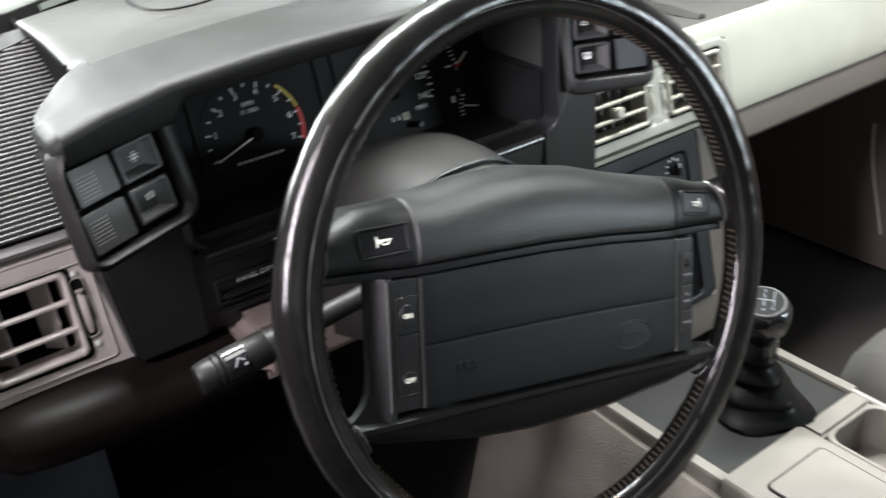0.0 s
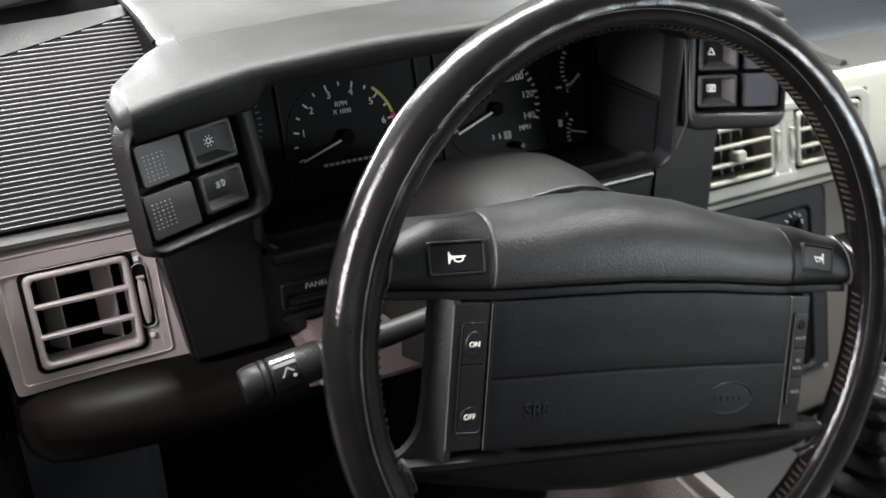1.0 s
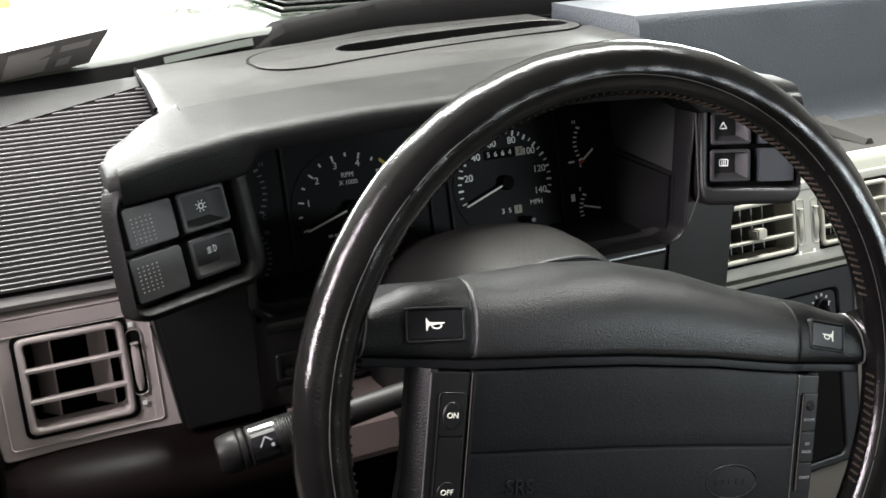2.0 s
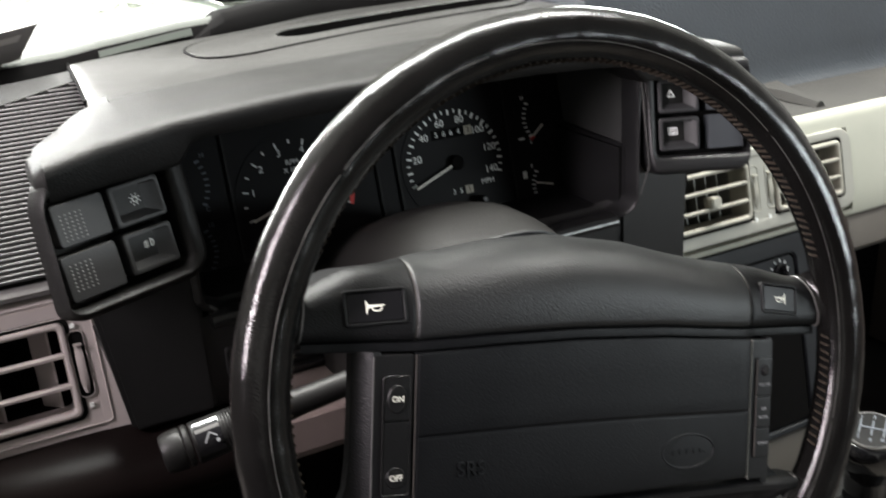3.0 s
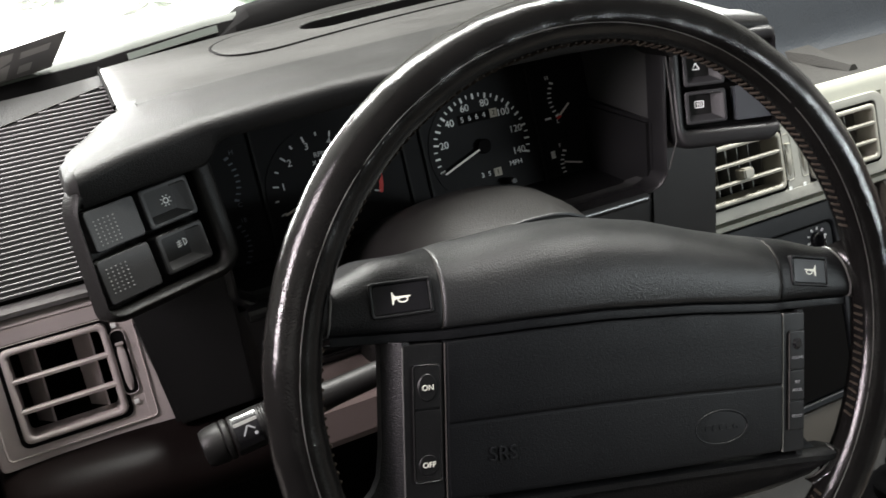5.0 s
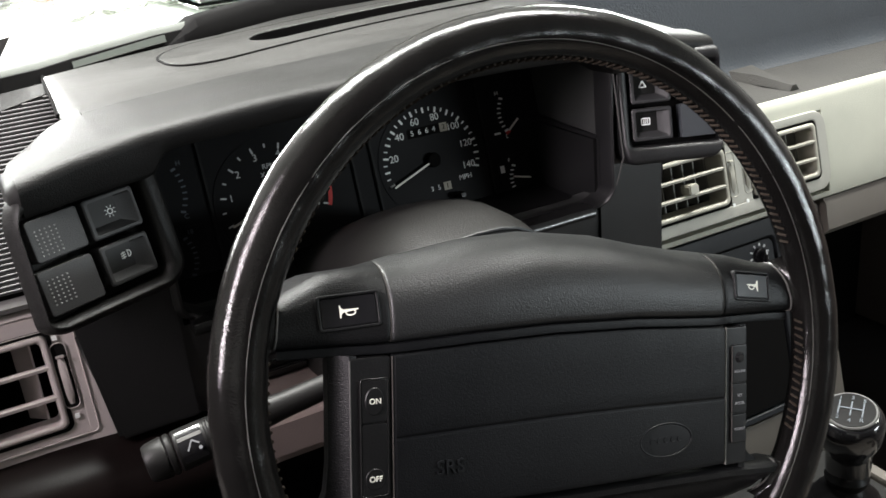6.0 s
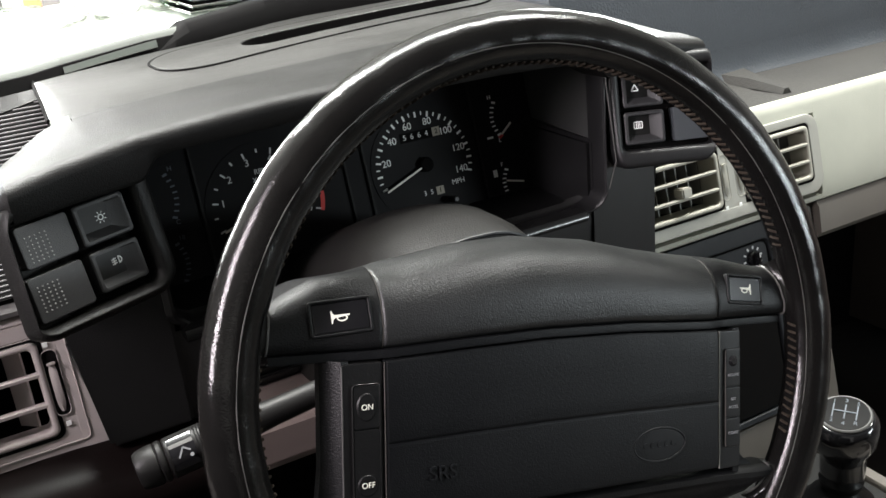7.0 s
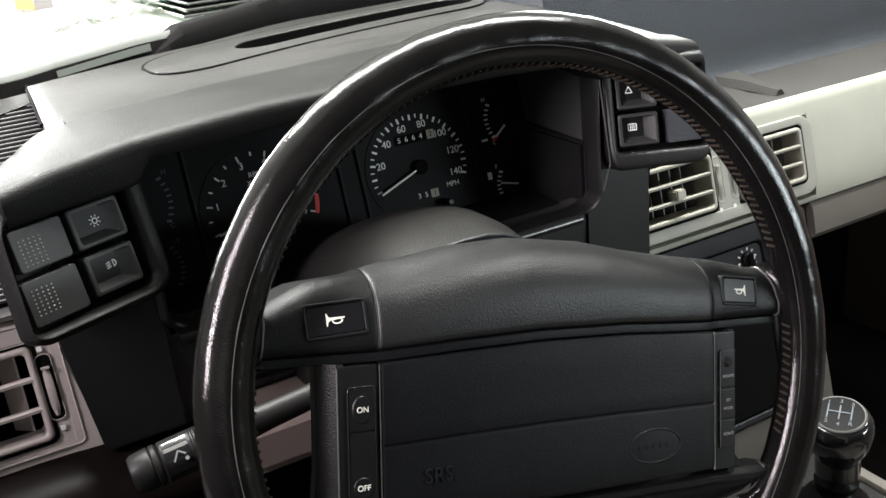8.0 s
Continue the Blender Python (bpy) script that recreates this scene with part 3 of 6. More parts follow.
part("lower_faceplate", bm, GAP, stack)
bm = bmesh.new()
DX, DY = 0.0320, 0.0150
disc(bm, STACK, DX, DY, 0.0074, -0.002, 0.0035, 28, 0.001)
box(bm, STACK, DX - 0.0020, DX + 0.0020, DY - 0.0072, DY + 0.0072, 0.003, 0.0095, 0.0008)
dial = part("dial", bm, GLOSS, stack, "black rotary knob")
for k in range(7):
    a = radians(190 - 36 * k)
    bm = bmesh.new()
    c, d = math.cos(a), math.sin(a)
    bar(bm, STACK, DX + 0.0094 * c, DY + 0.0094 * d, DX + 0.0122 * c, DY + 0.0122 * d, 0.0017, -0.0011, -0.0003)
    part("marking", bm, DIMWHITE, stack)
bm = bmesh.new()
bar(bm, STACK, DX, DY + 0.002, DX, DY + 0.0066, 0.0010, 0.0094, 0.0098)
part("pointer", bm, DIMWHITE, dial)
bm = bmesh.new()
extrude_x(bm, [(0.345, 0.43), (0.240, 0.43), (0.245, 0.45), (0.262, 0.60), (0.272, 0.67), (0.345, 0.67)], 0.197, 0.456)
part("body", bm, GAP, stack)

# ---- instrument binnacle ----
binnacle = thing("instrument_binnacle", "black vinyl instrument binnacle with a switch wing on each side", "binnacle")
SWL = panel_frame(-0.2003, 0.2202, 0.8508, 14, 24)
SWR = panel_frame(0.2003, 0.2202, 0.8508, 14, -24)


bm = bmesh.new()
ring_frame(bm, outline([(-0.0660, -0.0500), (-0.0575, -0.0555), (0.0215, -0.0565), (0.0335, -0.047), (0.0345, 0.028), (-0.0540, 0.028), (-0.0620, 0.014)], 0.007),
           outline([(-0.0628, -0.0455), (-0.0560, -0.0475), (0.0145, -0.0475), (0.0195, -0.043), (0.0205, 0.0150), (-0.0560, 0.0150), (-0.0592, 0.008)], 0.004), SWL, -0.012, 0.0035, 0.005)
wing = part("switch_wing", bm, POD, binnacle)
bm = bmesh.new()
slab(bm, outline([(-0.060, -0.05), (0.02, -0.05), (0.024, 0.02), (-0.058, 0.02)], 0.004), SWL, -0.016, -0.0125, 0.001)
part("wing_recess", bm, GAP, wing)
# flank of the wing, running back to the dash
bm = bmesh.new()
rows = []
for z in (0.798, 0.8, 0.806, 0.84, 0.868, 0.874):
    k = 0.0 if 0.8 < z < 0.87 else 0.004
    t = (z - 0.84) * 0.22
    rows.append([(x + (k if x < -0.2 else 0), y + t, z) for x, y in ((-0.2535, 0.2005), (-0.2556, 0.2025), (-0.2572, 0.2075), (-0.2576, 0.218), (-0.2560, 0.236), (-0.2500, 0.256), (-0.240, 0.274), (-0.225, 0.290), (-0.20, 0.298), (-0.19, 0.25))])
loft(bm, rows)
part("wing_flank", bm, POD, binnacle)
bm = bmesh.new()
ring_frame(bm, outline([(-0.0215, -0.047), (-0.0165, -0.0600), (0.0515, -0.0600), (0.058, -0.0550), (0.060, 0.026), (-0.0235, 0.026)], 0.006),
           outline([(-0.0140, -0.0430), (-0.0120, -0.0455), (0.0520, -0.0470), (0.0575, -0.0465), (0.058, 0.0150), (-0.0140, 0.0150)], 0.003), SWR, -0.03, 0.0035, 0.004)
wing = part("switch_wing", bm, BLACK, binnacle)
bm = bmesh.new()
slab(bm, outline([(-0.018, -0.05), (0.0585, -0.05), (0.0585, 0.02), (-0.018, 0.02)], 0.003), SWR, -0.03, -0.0125, 0.001)
part("wing_recess", bm, GAP, wing)
# cowl round the dials: inner walls, bezel and lower body
bm = bmesh.new()
a = rounded(-0.1700, 0.1740, 0.7585, 0.883, 0.015, 6)
b = rounded(-0.1715, 0.1815, 0.735, 0.875, 0.012, 6)
ya = lambda z: 0.2215 + (z - 0.82) * 0.17 if z > 0.8 else 0.2181 + (0.8 - z) * 0.38
yb = lambda z: 0.336 + (z - 0.79) * 0.25
set_back = lambda x: 0.0125 * min(1.0, max(0.0, (-0.152 - x) / 0.014))
loft(bm, [[(x, ya(z) + set_back(x), z) for x, z in a], [(x * 1.008, ya(z) + 0.03 + set_back(x), z - 0.001) for x, z in a], [(x, yb(z), z) for x, z in b]], caps=False)
part("cowl_lining", bm, COWL, binnacle)
bm = bmesh.new()
o = rounded(-0.1760, 0.1762, 0.7553, 0.8845, 0.0145, 6)
m1 = rounded(-0.1725, 0.1756, 0.7563, 0.8841, 0.0145, 6)
loft(bm, [[(x, ya(z) + d + set_back(x), z) for x, z in ring] for ring, d in ((o, 0.02), (o, 0.0012), (m1, -0.0022), (rounded(-0.1708, 0.1748, 0.7575, 0.8835, 0.0142, 6), -0.0020), (a, 0.0006), (a, 0.02))], loop=True)
bezel = part("bezel", bm, BLACK, binnacle)
bm = bmesh.new()
tube(bm, [(0.1757, ya(z) - 0.0020, z) for z in (0.775, 0.79, 0.8, 0.83, 0.86, 0.872)], 0.0006, 6)
part("worn_edge", bm, SEAM, bezel)
bm = bmesh.new()
rings = []
for x, k in ((-0.2375, 0.012), (-0.2360, 0.003), (-0.232, 0), (-0.18, 0), (0, 0), (0.15, 0), (0.233, 0), (0.238, 0.003), (0.2395, 0.012)):
    rings.append([(x + (0.75 - z) * (0.18 if x < 0 else 0.0), y + k, z) for y, z in ((0.345, 0.7535), (0.2475, 0.7535), (0.2465, 0.745), (0.249, 0.70), (0.252, 0.684), (0.26, 0.678), (0.345, 0.676))])
loft(bm, rings)
part("lower_body", bm, BLACK, binnacle)
for x0, x1, lean in ((-0.2420, -0.1715, 0.12), (0.1705, 0.2400, 0.0)):
    bm = bmesh.new()
    made = box(bm, Matrix(), x0, x1, 0.2445, 0.345, 0.6850, 0.812, 0.003)
    for v in made:
        v.co.x += (0.80 - v.co.z) * lean * (1 if (v.co.x < -0.2 or v.co.x > 0.19) else 0)
    part("side_body", bm, BLACK, binnacle)
bm = bmesh.new()
extrude_x(bm, [(0.233, 0.7500), (0.230, 0.7525), (0.230, 0.7555), (0.2325, 0.7585), (0.24, 0.7595), (0.26, 0.757), (0.26, 0.75)], -0.168, 0.158)
part("lip", bm, POLISHED, binnacle)

# unseen block added to keep daylight from leaking onto the dial faceplate
bm = bmesh.new()
box(bm, Matrix(), 0.192, 0.2455, 0.250, 0.371, 0.7595, 0.862, 0.002)
part("light_leak_block", bm, GAP, binnacle)

# ---- dimmer slide under the dials ----
LOW = panel_frame(-0.125, 0.2478, 0.716, -1.5)
dimmer = thing("dimmer_slide", "black panel dimmer thumbwheel in a slot", "switch")
bm = bmesh.new()
ring_frame(bm, rounded(-0.036, 0.036, -0.010, 0.012, 0.003, 3), rounded(-0.033, 0.033, -0.008, 0.0095, 0.002, 3), LOW, -0.002, 0.0022, 0.001)
part("surround", bm, BLACK, dimmer)
bm = bmesh.new()
box(bm, LOW, -0.03, 0.03, -0.0065, -0.0005, 0.0, 0.004, 0.0015)
part("thumbwheel", bm, BLACK, dimmer)
bm = bmesh.new()
lettering(bm, "PANEL DIM", 0.0062, LOW @ Matrix.Translation((-0.002, 0.0055, 0.0004)))
part("lettering", bm, DIMWHITE, dimmer)
bm = bmesh.new()
box(bm, LOW, -0.036, 0.034, -0.0195, -0.0145, -0.001, 0.003, 0.0014)
part("ledge", bm, BLACK, dimmer)

# ---- instrument cluster ----
GA = panel_frame(0, 0.338, 0.79, 14)
cluster = thing("instrument_cluster", "black analogue instrument cluster with white markings", "instrument cluster")
bm = bmesh.new()
slab(bm, rounded(-0.18, 0.19, -0.07, 0.10, 0.006), GA, -0.012, 0.0, 0.0005)
part("faceplate", bm, FACE, cluster)
for x, y0, y1 in ((-0.1185, -0.048, 0.06), (0.018, -0.04, 0.06), (0.0005, -0.04, 0.06), (0.1240, -0.045, 0.065)):
    bm = bmesh.new()
    box(bm, GA, x - 0.0012, x + 0.0012, y0, y1, -0.001, 0.0025, 0.0007)
    part("divider", bm, PLATE, cluster)


def sweep_angle(k):
    """Both large dials start at 198 degrees and turn clockwise through 216.5."""
    return 198.0 - 216.5 * k


SX, SY = 0.071, 0.0045
speedo = part("speedometer", (lambda b: (disc(b, GA, SX, SY, 0.049, -0.002, 0.0006, 48), b)[1])(bmesh.new()), FACE, cluster, "speedometer dial reading zero")
bm = bmesh.new()
for i in range(29):
    a = radians(sweep_angle(i * 5 / 140))
    long = 0.0046 if i % 2 == 0 else 0.0032
    wide = 0.0017 if i % 2 == 0 else 0.0011
    c, s = math.cos(a), math.sin(a)
    bar(bm, GA, SX + 0.0445 * c, SY + 0.0445 * s, SX + (0.0445 - long) * c, SY + (0.0445 - long) * s, wide, 0.0006, 0.0011)
part("graduation", bm, WHITE, speedo)
for n in range(20, 141, 20):
    a = radians(sweep_angle(n / 140))
    bm = bmesh.new()
    r = 0.0350 if n < 80 else 0.0360 if n < 100 else 0.0345
    lettering(bm, str(n), 0.0083, GA @ Matrix.Translation((SX + r * math.cos(a), SY + r * math.sin(a), 0.0009)))
    part("numeral", bm, WHITE, speedo)
bm = bmesh.new()
lettering(bm, "MPH", 0.0062, GA @ Matrix.Translation((0.0985, -0.0160, 0.0009)))
part("lettering", bm, WHITE, speedo)
odo = part("odometer", (lambda b: (box(b, GA, SX - 0.0175, SX + 0.020, 0.0255, 0.0335, 0.0, 0.001), b)[1])(bmesh.new()), GAP, speedo)
bm = bmesh.new()
for i, ch in enumerate("5664"):
    lettering(bm, ch, 0.0062, GA @ Matrix.Translation((SX - 0.0135 + i * 0.0068, 0.0295, 0.0013)))
part("digit", bm, WHITE, speedo)
bm = bmesh.new()
box(bm, GA, SX + 0.0125, SX + 0.0195, 0.0258, 0.0332, 0.0008, 0.0015)
part("tenths_drum", bm, IVORY, speedo)
bm = bmesh.new()
lettering(bm, "2", 0.0058, GA @ Matrix.Translation((SX + 0.0160, 0.0295, 0.0017)))
part("drum_digit", bm, GAP, speedo)
bm = bmesh.new()
lettering(bm, "1", 0.0058, GA @ Matrix.Translation((SX + 0.0090, -0.0196, 0.0015)))
part("drum_digit", bm, GAP, speedo)
bm = bmesh.new()
for i, ch in enumerate("35"):
    lettering(bm, ch, 0.0058, GA @ Matrix.Translation((SX - 0.0055 + i * 0.0065, -0.0195, 0.0012)))
part("digit", bm, WHITE, speedo)
bm = bmesh.new()
box(bm, GA, SX + 0.0055, SX + 0.0125, -0.0230, -0.0162, 0.0006, 0.0013)
part("tenths_drum", bm, IVORY, speedo)
bm = bmesh.new()
disc(bm, GA, 0.088, -0.0295, 0.003, 0, 0.012, 14, 0.001)
part("reset_stem", bm, BLACK, speedo)


def needle(parent, x, y, angle, length, wide=0.0015, back=0.004, mat=None):
    a = radians(angle)
    bm = bmesh.new()
    c, s = math.cos(a), math.sin(a)
    bar(bm, GA, x + back * c, y + back * s, x + length * c, y + length * s, wide, 0.0040, 0.0050)
    part("needle", bm, mat or NEEDLE, parent)


needle(speedo, SX, SY, sweep_angle(-0.012), 0.0425)
bm = bmesh.new()
disc(bm, GA, SX, SY, 0.0062, 0.001, 0.0058, 24, 0.0012)
part("hub", bm, GAP, speedo)

TX, TY = -0.0675, 0.0045
tacho = part("tachometer", (lambda b: (disc(b, GA, TX, TY, 0.049, -0.002, 0.0006, 48), b)[1])(bmesh.new()), FACE, cluster, "tachometer dial with yellow and red sector")
bm = bmesh.new()
for i in range(15):
    a = radians(sweep_angle(i / 14))
    long = 0.0046 if i % 2 == 0 else 0.003
    c, s = math.cos(a), math.sin(a)
    bar(bm, GA, TX + 0.0435 * c, TY + 0.0435 * s, TX + (0.0435 - long) * c, TY + (0.0435 - long) * s, 0.0013, 0.0006, 0.0011)
part("graduation", bm, DIMWHITE, tacho)
for n in range(1, 8):
    a = radians(sweep_angle(n / 7))
    bm = bmesh.new()
    lettering(bm, str(n), 0.0078, GA @ Matrix.Translation((TX + 0.0352 * math.cos(a), TY + 0.0352 * math.sin(a), 0.0009)))
    part("numeral", bm, DIMWHITE if n < 5 else WHITE, tacho)
bm = bmesh.new()
lettering(bm, "RPM", 0.0056, GA @ Matrix.Translation((TX, 0.0305, 0.0009)))
lettering(bm, "X 1000", 0.0052, GA @ Matrix.Translation((TX, 0.0245, 0.0009)))
part("lettering", bm, DIMWHITE, tacho)
bm = bmesh.new()
arc(bm, GA, TX, TY, 0.0435, 0.0458, sweep_angle(4.75 / 7), sweep_angle(5.85 / 7), 0.0006, 0.0011)
part("yellow_sector", bm, YELLOW, tacho)
bm = bmesh.new()
arc(bm, GA, TX, TY, 0.0428, 0.0462, sweep_angle(5.9 / 7), sweep_angle(7.05 / 7), 0.0006, 0.0011)
part("red_sector", bm, RED, tacho)
bm = bmesh.new()
for i in range(9):
    box(bm, GA, TX - 0.022 + i * 0.0049, TX - 0.0185 + i * 0.0049, -0.0165, -0.0143, 0.0004, 0.0012)
part("marking", bm, DIMWHITE, tacho)
needle(tacho, TX, TY, sweep_angle(-0.005), 0.041)
bm = bmesh.new()
disc(bm, GA, TX, TY, 0.0062, 0.001, 0.0058, 24, 0.0012)
part("hub", bm, GAP, tacho)


def small_gauge(x, y0, y1, top, low, needle_at, mat, side=1):
    """An upright gauge with a short curved scale and a stub needle."""
    bm = bmesh.new()
    slab(bm, rounded(x - 0.016, x + 0.016, y0 - 0.008, y1 + 0.009, 0.003), GA, -0.002, 0.0005, 0.0002)
    g = part("gauge", bm, FACE, cluster)
    bm = bmesh.new()
    for i in range(8):
        k = i / 7
        y = y0 + (y1 - y0) * k
        bend = side * 0.0045 * (1 - (2 * k - 1) ** 2)
        bar(bm, GA, x - 0.0022 - bend, y, x + 0.0012 - bend, y - side * 0.0012 * (2 * k - 1), 0.0012 if i not in (0, 7) else 0.0018, 0.0005, 0.001)
    part("graduation", bm, mat, g)
    for text, place in ((top, (x - 0.004 * side, y1 + 0.0045, 0.0008)), (low, (x - 0.001 * side, y0 - 0.0045, 0.0008))):
        if text:
            bm = bmesh.new()
            lettering(bm, text, 0.005, GA @ Matrix.Translation(place))
            part("letter", bm, mat, g)
    if needle_at:
        (ax, ay), (bx, by) = needle_at
        bm = bmesh.new()
        bar(bm, GA, ax, ay, bx, by, 0.0015, 0.0038, 0.0048)
        part("needle", bm, NEEDLE, g)
    return g


oil = small_gauge(0.1475, 0.0135, 0.0425, "H", "L", ((0.1475, 0.0140), (0.1582, 0.0222)), WHITE)
bm = bmesh.new()
bar(bm, GA, 0.1462, 0.0112, 0.1505, 0.0137, 0.003, 0.0005, 0.0009)
part("red_sector", bm, RED, oil)
bm = bmesh.new()
box(bm, GA, 0.1345, 0.1405, 0.0120, 0.0138, 0.0004, 0.0009)
bar(bm, GA, 0.1345, 0.0140, 0.1328, 0.0155, 0.0008)
bar(bm, GA, 0.1405, 0.0138, 0.1422, 0.0155, 0.0008)
part("oil_can_symbol", bm, WHITE, oil)
fuel = small_gauge(0.1475, -0.0430, -0.0165, "F", "", ((0.1432, -0.0262), (0.1600, -0.0305)), WHITE)
bm = bmesh.new()
box(bm, GA, 0.1335, 0.1375, -0.0215, -0.0152, 0.0004, 0.0009)
bar(bm, GA, 0.1380, -0.0205, 0.1392, -0.0165, 0.0008)
part("pump_symbol", bm, WHITE, fuel)
small_gauge(-0.1385, 0.012, 0.043, "H", "C", None, FAINT, -1)
small_gauge(-0.1420, -0.036, -0.009, "18", "8", None, FAINT, -1)

# ---- push switches in the wings ----


def rocker(m, x0, x1, y0, y1, name, label):
    """A square push switch with a hollowed key: sloping walls down to a flat floor."""
    sw = thing(name, label, "switch", "push switches in the binnacle wings")
    bm = bmesh.new()
    o = rounded(x0, x1, y0, y1, 0.0022, 3)
    i = rounded(x0 + 0.0028, x1 - 0.0028, y0 + 0.0024, y1 - 0.0024, 0.0014, 3)
    f = rounded(x0 + 0.0030, x1 - 0.0105, y0 + 0.0070, y1 - 0.0028, 0.0008, 3)
    put = lambda pts, z: [m @ Vector((x, y, z)) for x, y in pts]
    loft(bm, [put(o, -0.014), put(o, -0.0008), put([(x + (0.0008 if x < (x0 + x1) / 2 else -0.0008), y + (0.0008 if y < (y0 + y1) / 2 else -0.0008)) for x, y in o], 0.0), put(i, 0.0), put(f, -0.0062)])
    key = part("key", bm, SWITCH, sw)
    bm = bmesh.new()
    slab(bm, rounded(x0 + 0.0028, x1 - 0.0103, y0 + 0.0068, y1 - 0.0026, 0.0008, 3), m, -0.008, -0.00600, 0.0001)
    part("symbol_panel", bm, STALK, key, "dark smoked symbol panel")
    return sw


def symbol(sw, draw):
    bm = bmesh.new()
    draw(bm)
    part("symbol", bm, WHITE, sw)


def lamp_symbol(bm, m, x, y, r=0.0019):
    arc(bm, m, x, y, r - 0.0006, r, 0, 360, -0.00600, -0.0056, 20)
    for k in range(8):
        a = radians(45 * k + 20)
        bar(bm, m, x + (r + 0.0007) * math.cos(a), y + (r + 0.0007) * math.sin(a), x + (r + 0.0018) * math.cos(a), y + (r + 0.0018) * math.sin(a), 0.0005, -0.00600, -0.0056)


sw = rocker(SWL, -0.0193, 0.0150, -0.0130, 0.0118, "headlamp_switch", "black push switch marked with a lamp symbol")
symbol(sw, lambda b: lamp_symbol(b, SWL, -0.0005, 0.0005))


def fog_symbol(bm):
    x, y = -0.0005, -0.0270
    arc(bm, SWL, x + 0.0012, y, 0.0016, 0.0023, -90, 90, -0.00600, -0.0056, 20)
    bar(bm, SWL, x + 0.0012, y - 0.0023, x + 0.0012, y + 0.0023, 0.0006, -0.00600, -0.0056)
    for k in (-1, 0, 1):
        bar(bm, SWL, x - 0.0036, y + k * 0.0014 - 0.0005, x - 0.0004, y + k * 0.0014, 0.0006, -0.00600, -0.0056)
    bar(bm, SWL, x - 0.002, y - 0.0024, x - 0.002, y + 0.002, 0.0005, -0.00600, -0.0056)


sw = rocker(SWL, -0.0193, 0.0140, -0.0420, -0.0172, "fog_lamp_switch", "black push switch marked with a fog lamp symbol")
symbol(sw, fog_symbol)


def dotted(m, x0, x1, y0, y1, dots_x, dots_y):
    sw = thing("blank_key", "black blank key with a grid of raised dots", "switch", "push switches in the binnacle wings")
    bm = bmesh.new()
    slab(bm, rounded(x0, x1, y0, y1, 0.0022, 3), m, -0.014, 0.0012, 0.0012)
    part("key", bm, SWITCH, sw)
    bm = bmesh.new()
    for i in range(5):
        for j in range(7):
            disc(bm, m, dots_x + i * 0.0031, dots_y + j * 0.0024, 0.00055, 0.0008, 0.0017, 8, 0.0003)
    part("raised_dots", bm, DOT, sw)


dotted(SWL, -0.0565, -0.0235, -0.0130, 0.0118, -0.0520, -0.0095)
dotted(SWL, -0.0600, -0.0250, -0.0440, -0.0170, -0.0555, -0.0376)
sw = rocker(SWR, -0.0112, 0.0200, -0.0130, 0.0125, "hazard_switch", "black push switch marked with a warning triangle")


def triangle(bm):
    x, y = 0.0000, 0.001
    for k in range(3):
        a, b = radians(90 + 120 * k), radians(210 + 120 * k)
        bar(bm, SWR, x + 0.0032 * math.cos(a), y + 0.0032 * math.sin(a), x + 0.0032 * math.cos(b), y + 0.0032 * math.sin(b), 0.0009, -0.00600, -0.0056)


symbol(sw, triangle)
sw = rocker(SWR, -0.0115, 0.0198, -0.0418, -0.0168, "rear_defroster_switch", "black push switch marked with a heated window symbol")


def window_symbol(bm):
    x, y = 0.0005, -0.0272
    ring_frame(bm, rounded(x - 0.0036, x + 0.0036, y - 0.0028, y + 0.0028, 0.0008, 2), rounded(x - 0.0029, x + 0.0029, y - 0.0021, y + 0.0021, 0.0005, 2), SWR, -0.00600, -0.0056, 0.0001)
    for k in (-1, 0, 1):
        bar(bm, SWR, x + k * 0.0014, y - 0.0025, x + k * 0.0014, y + 0.0017, 0.0005, -0.00600, -0.0056)


symbol(sw, window_symbol)
for y0, y1 in ((-0.0425, -0.0165), (-0.0130, 0.0125)):
    sw = thing("blank_key", "plain dark grey blank switch cover", "switch", "push switches in the binnacle wings")
    bm = bmesh.new()
    slab(bm, rounded(0.0272, 0.0540, y0, y1, 0.0012, 3), SWR, -0.03, -0.001, 0.0006)
    part("cover", bm, BLANK, sw)

# ---- steering wheel ----
WHEEL = panel_frame(-0.012, 0.0297, 0.7667, 15.3, -1.6) @ pose(0, 0, 0, 0, 0, -12.6)
RIM = 0.1798
RIM_DROP = -0.0018
wheel = thing("steering_wheel", "worn black leather-wrapped steering wheel turned a little off centre", "steering wheel")


def rim_point(ang, a, grow=0.0):
    """A point on the rim's surface: a = 0 outside, 90 to the driver, 180 inside."""
    r = radians(a)
    dent = 0.0006 * math.exp(-((a - 172) / 6.0) ** 2)
    ra, rb = 0.0141 + grow - dent, 0.0135 + grow - dent
    d = RIM + ra * math.cos(r)
    return WHEEL @ Vector((d * math.cos(ang), d * math.sin(ang) + RIM_DROP, rb * math.sin(r) - 0.0008))


ANGLES = [0, 12, 25, 38, 50, 62, 74, 86, 98, 108, 117, 122, 125, 128, 131, 134, 140, 150, 158, 164, 168, 172, 176, 180, 188, 200, 220, 240, 260, 280, 300, 320, 340]
bm = bmesh.new()
rows = []
for k in range(240):
    ang = 2 * math.pi * k / 240
    wob = 0.00012 * math.sin(ang * 23) + 0.00010 * math.sin(ang * 57 + 1)
    rows.append([rim_point(ang, a, wob + 0.00012 * noise.noise(Vector((math.cos(ang) * 30, math.sin(ang) * 30, a * 0.03)))) for a in ANGLES])
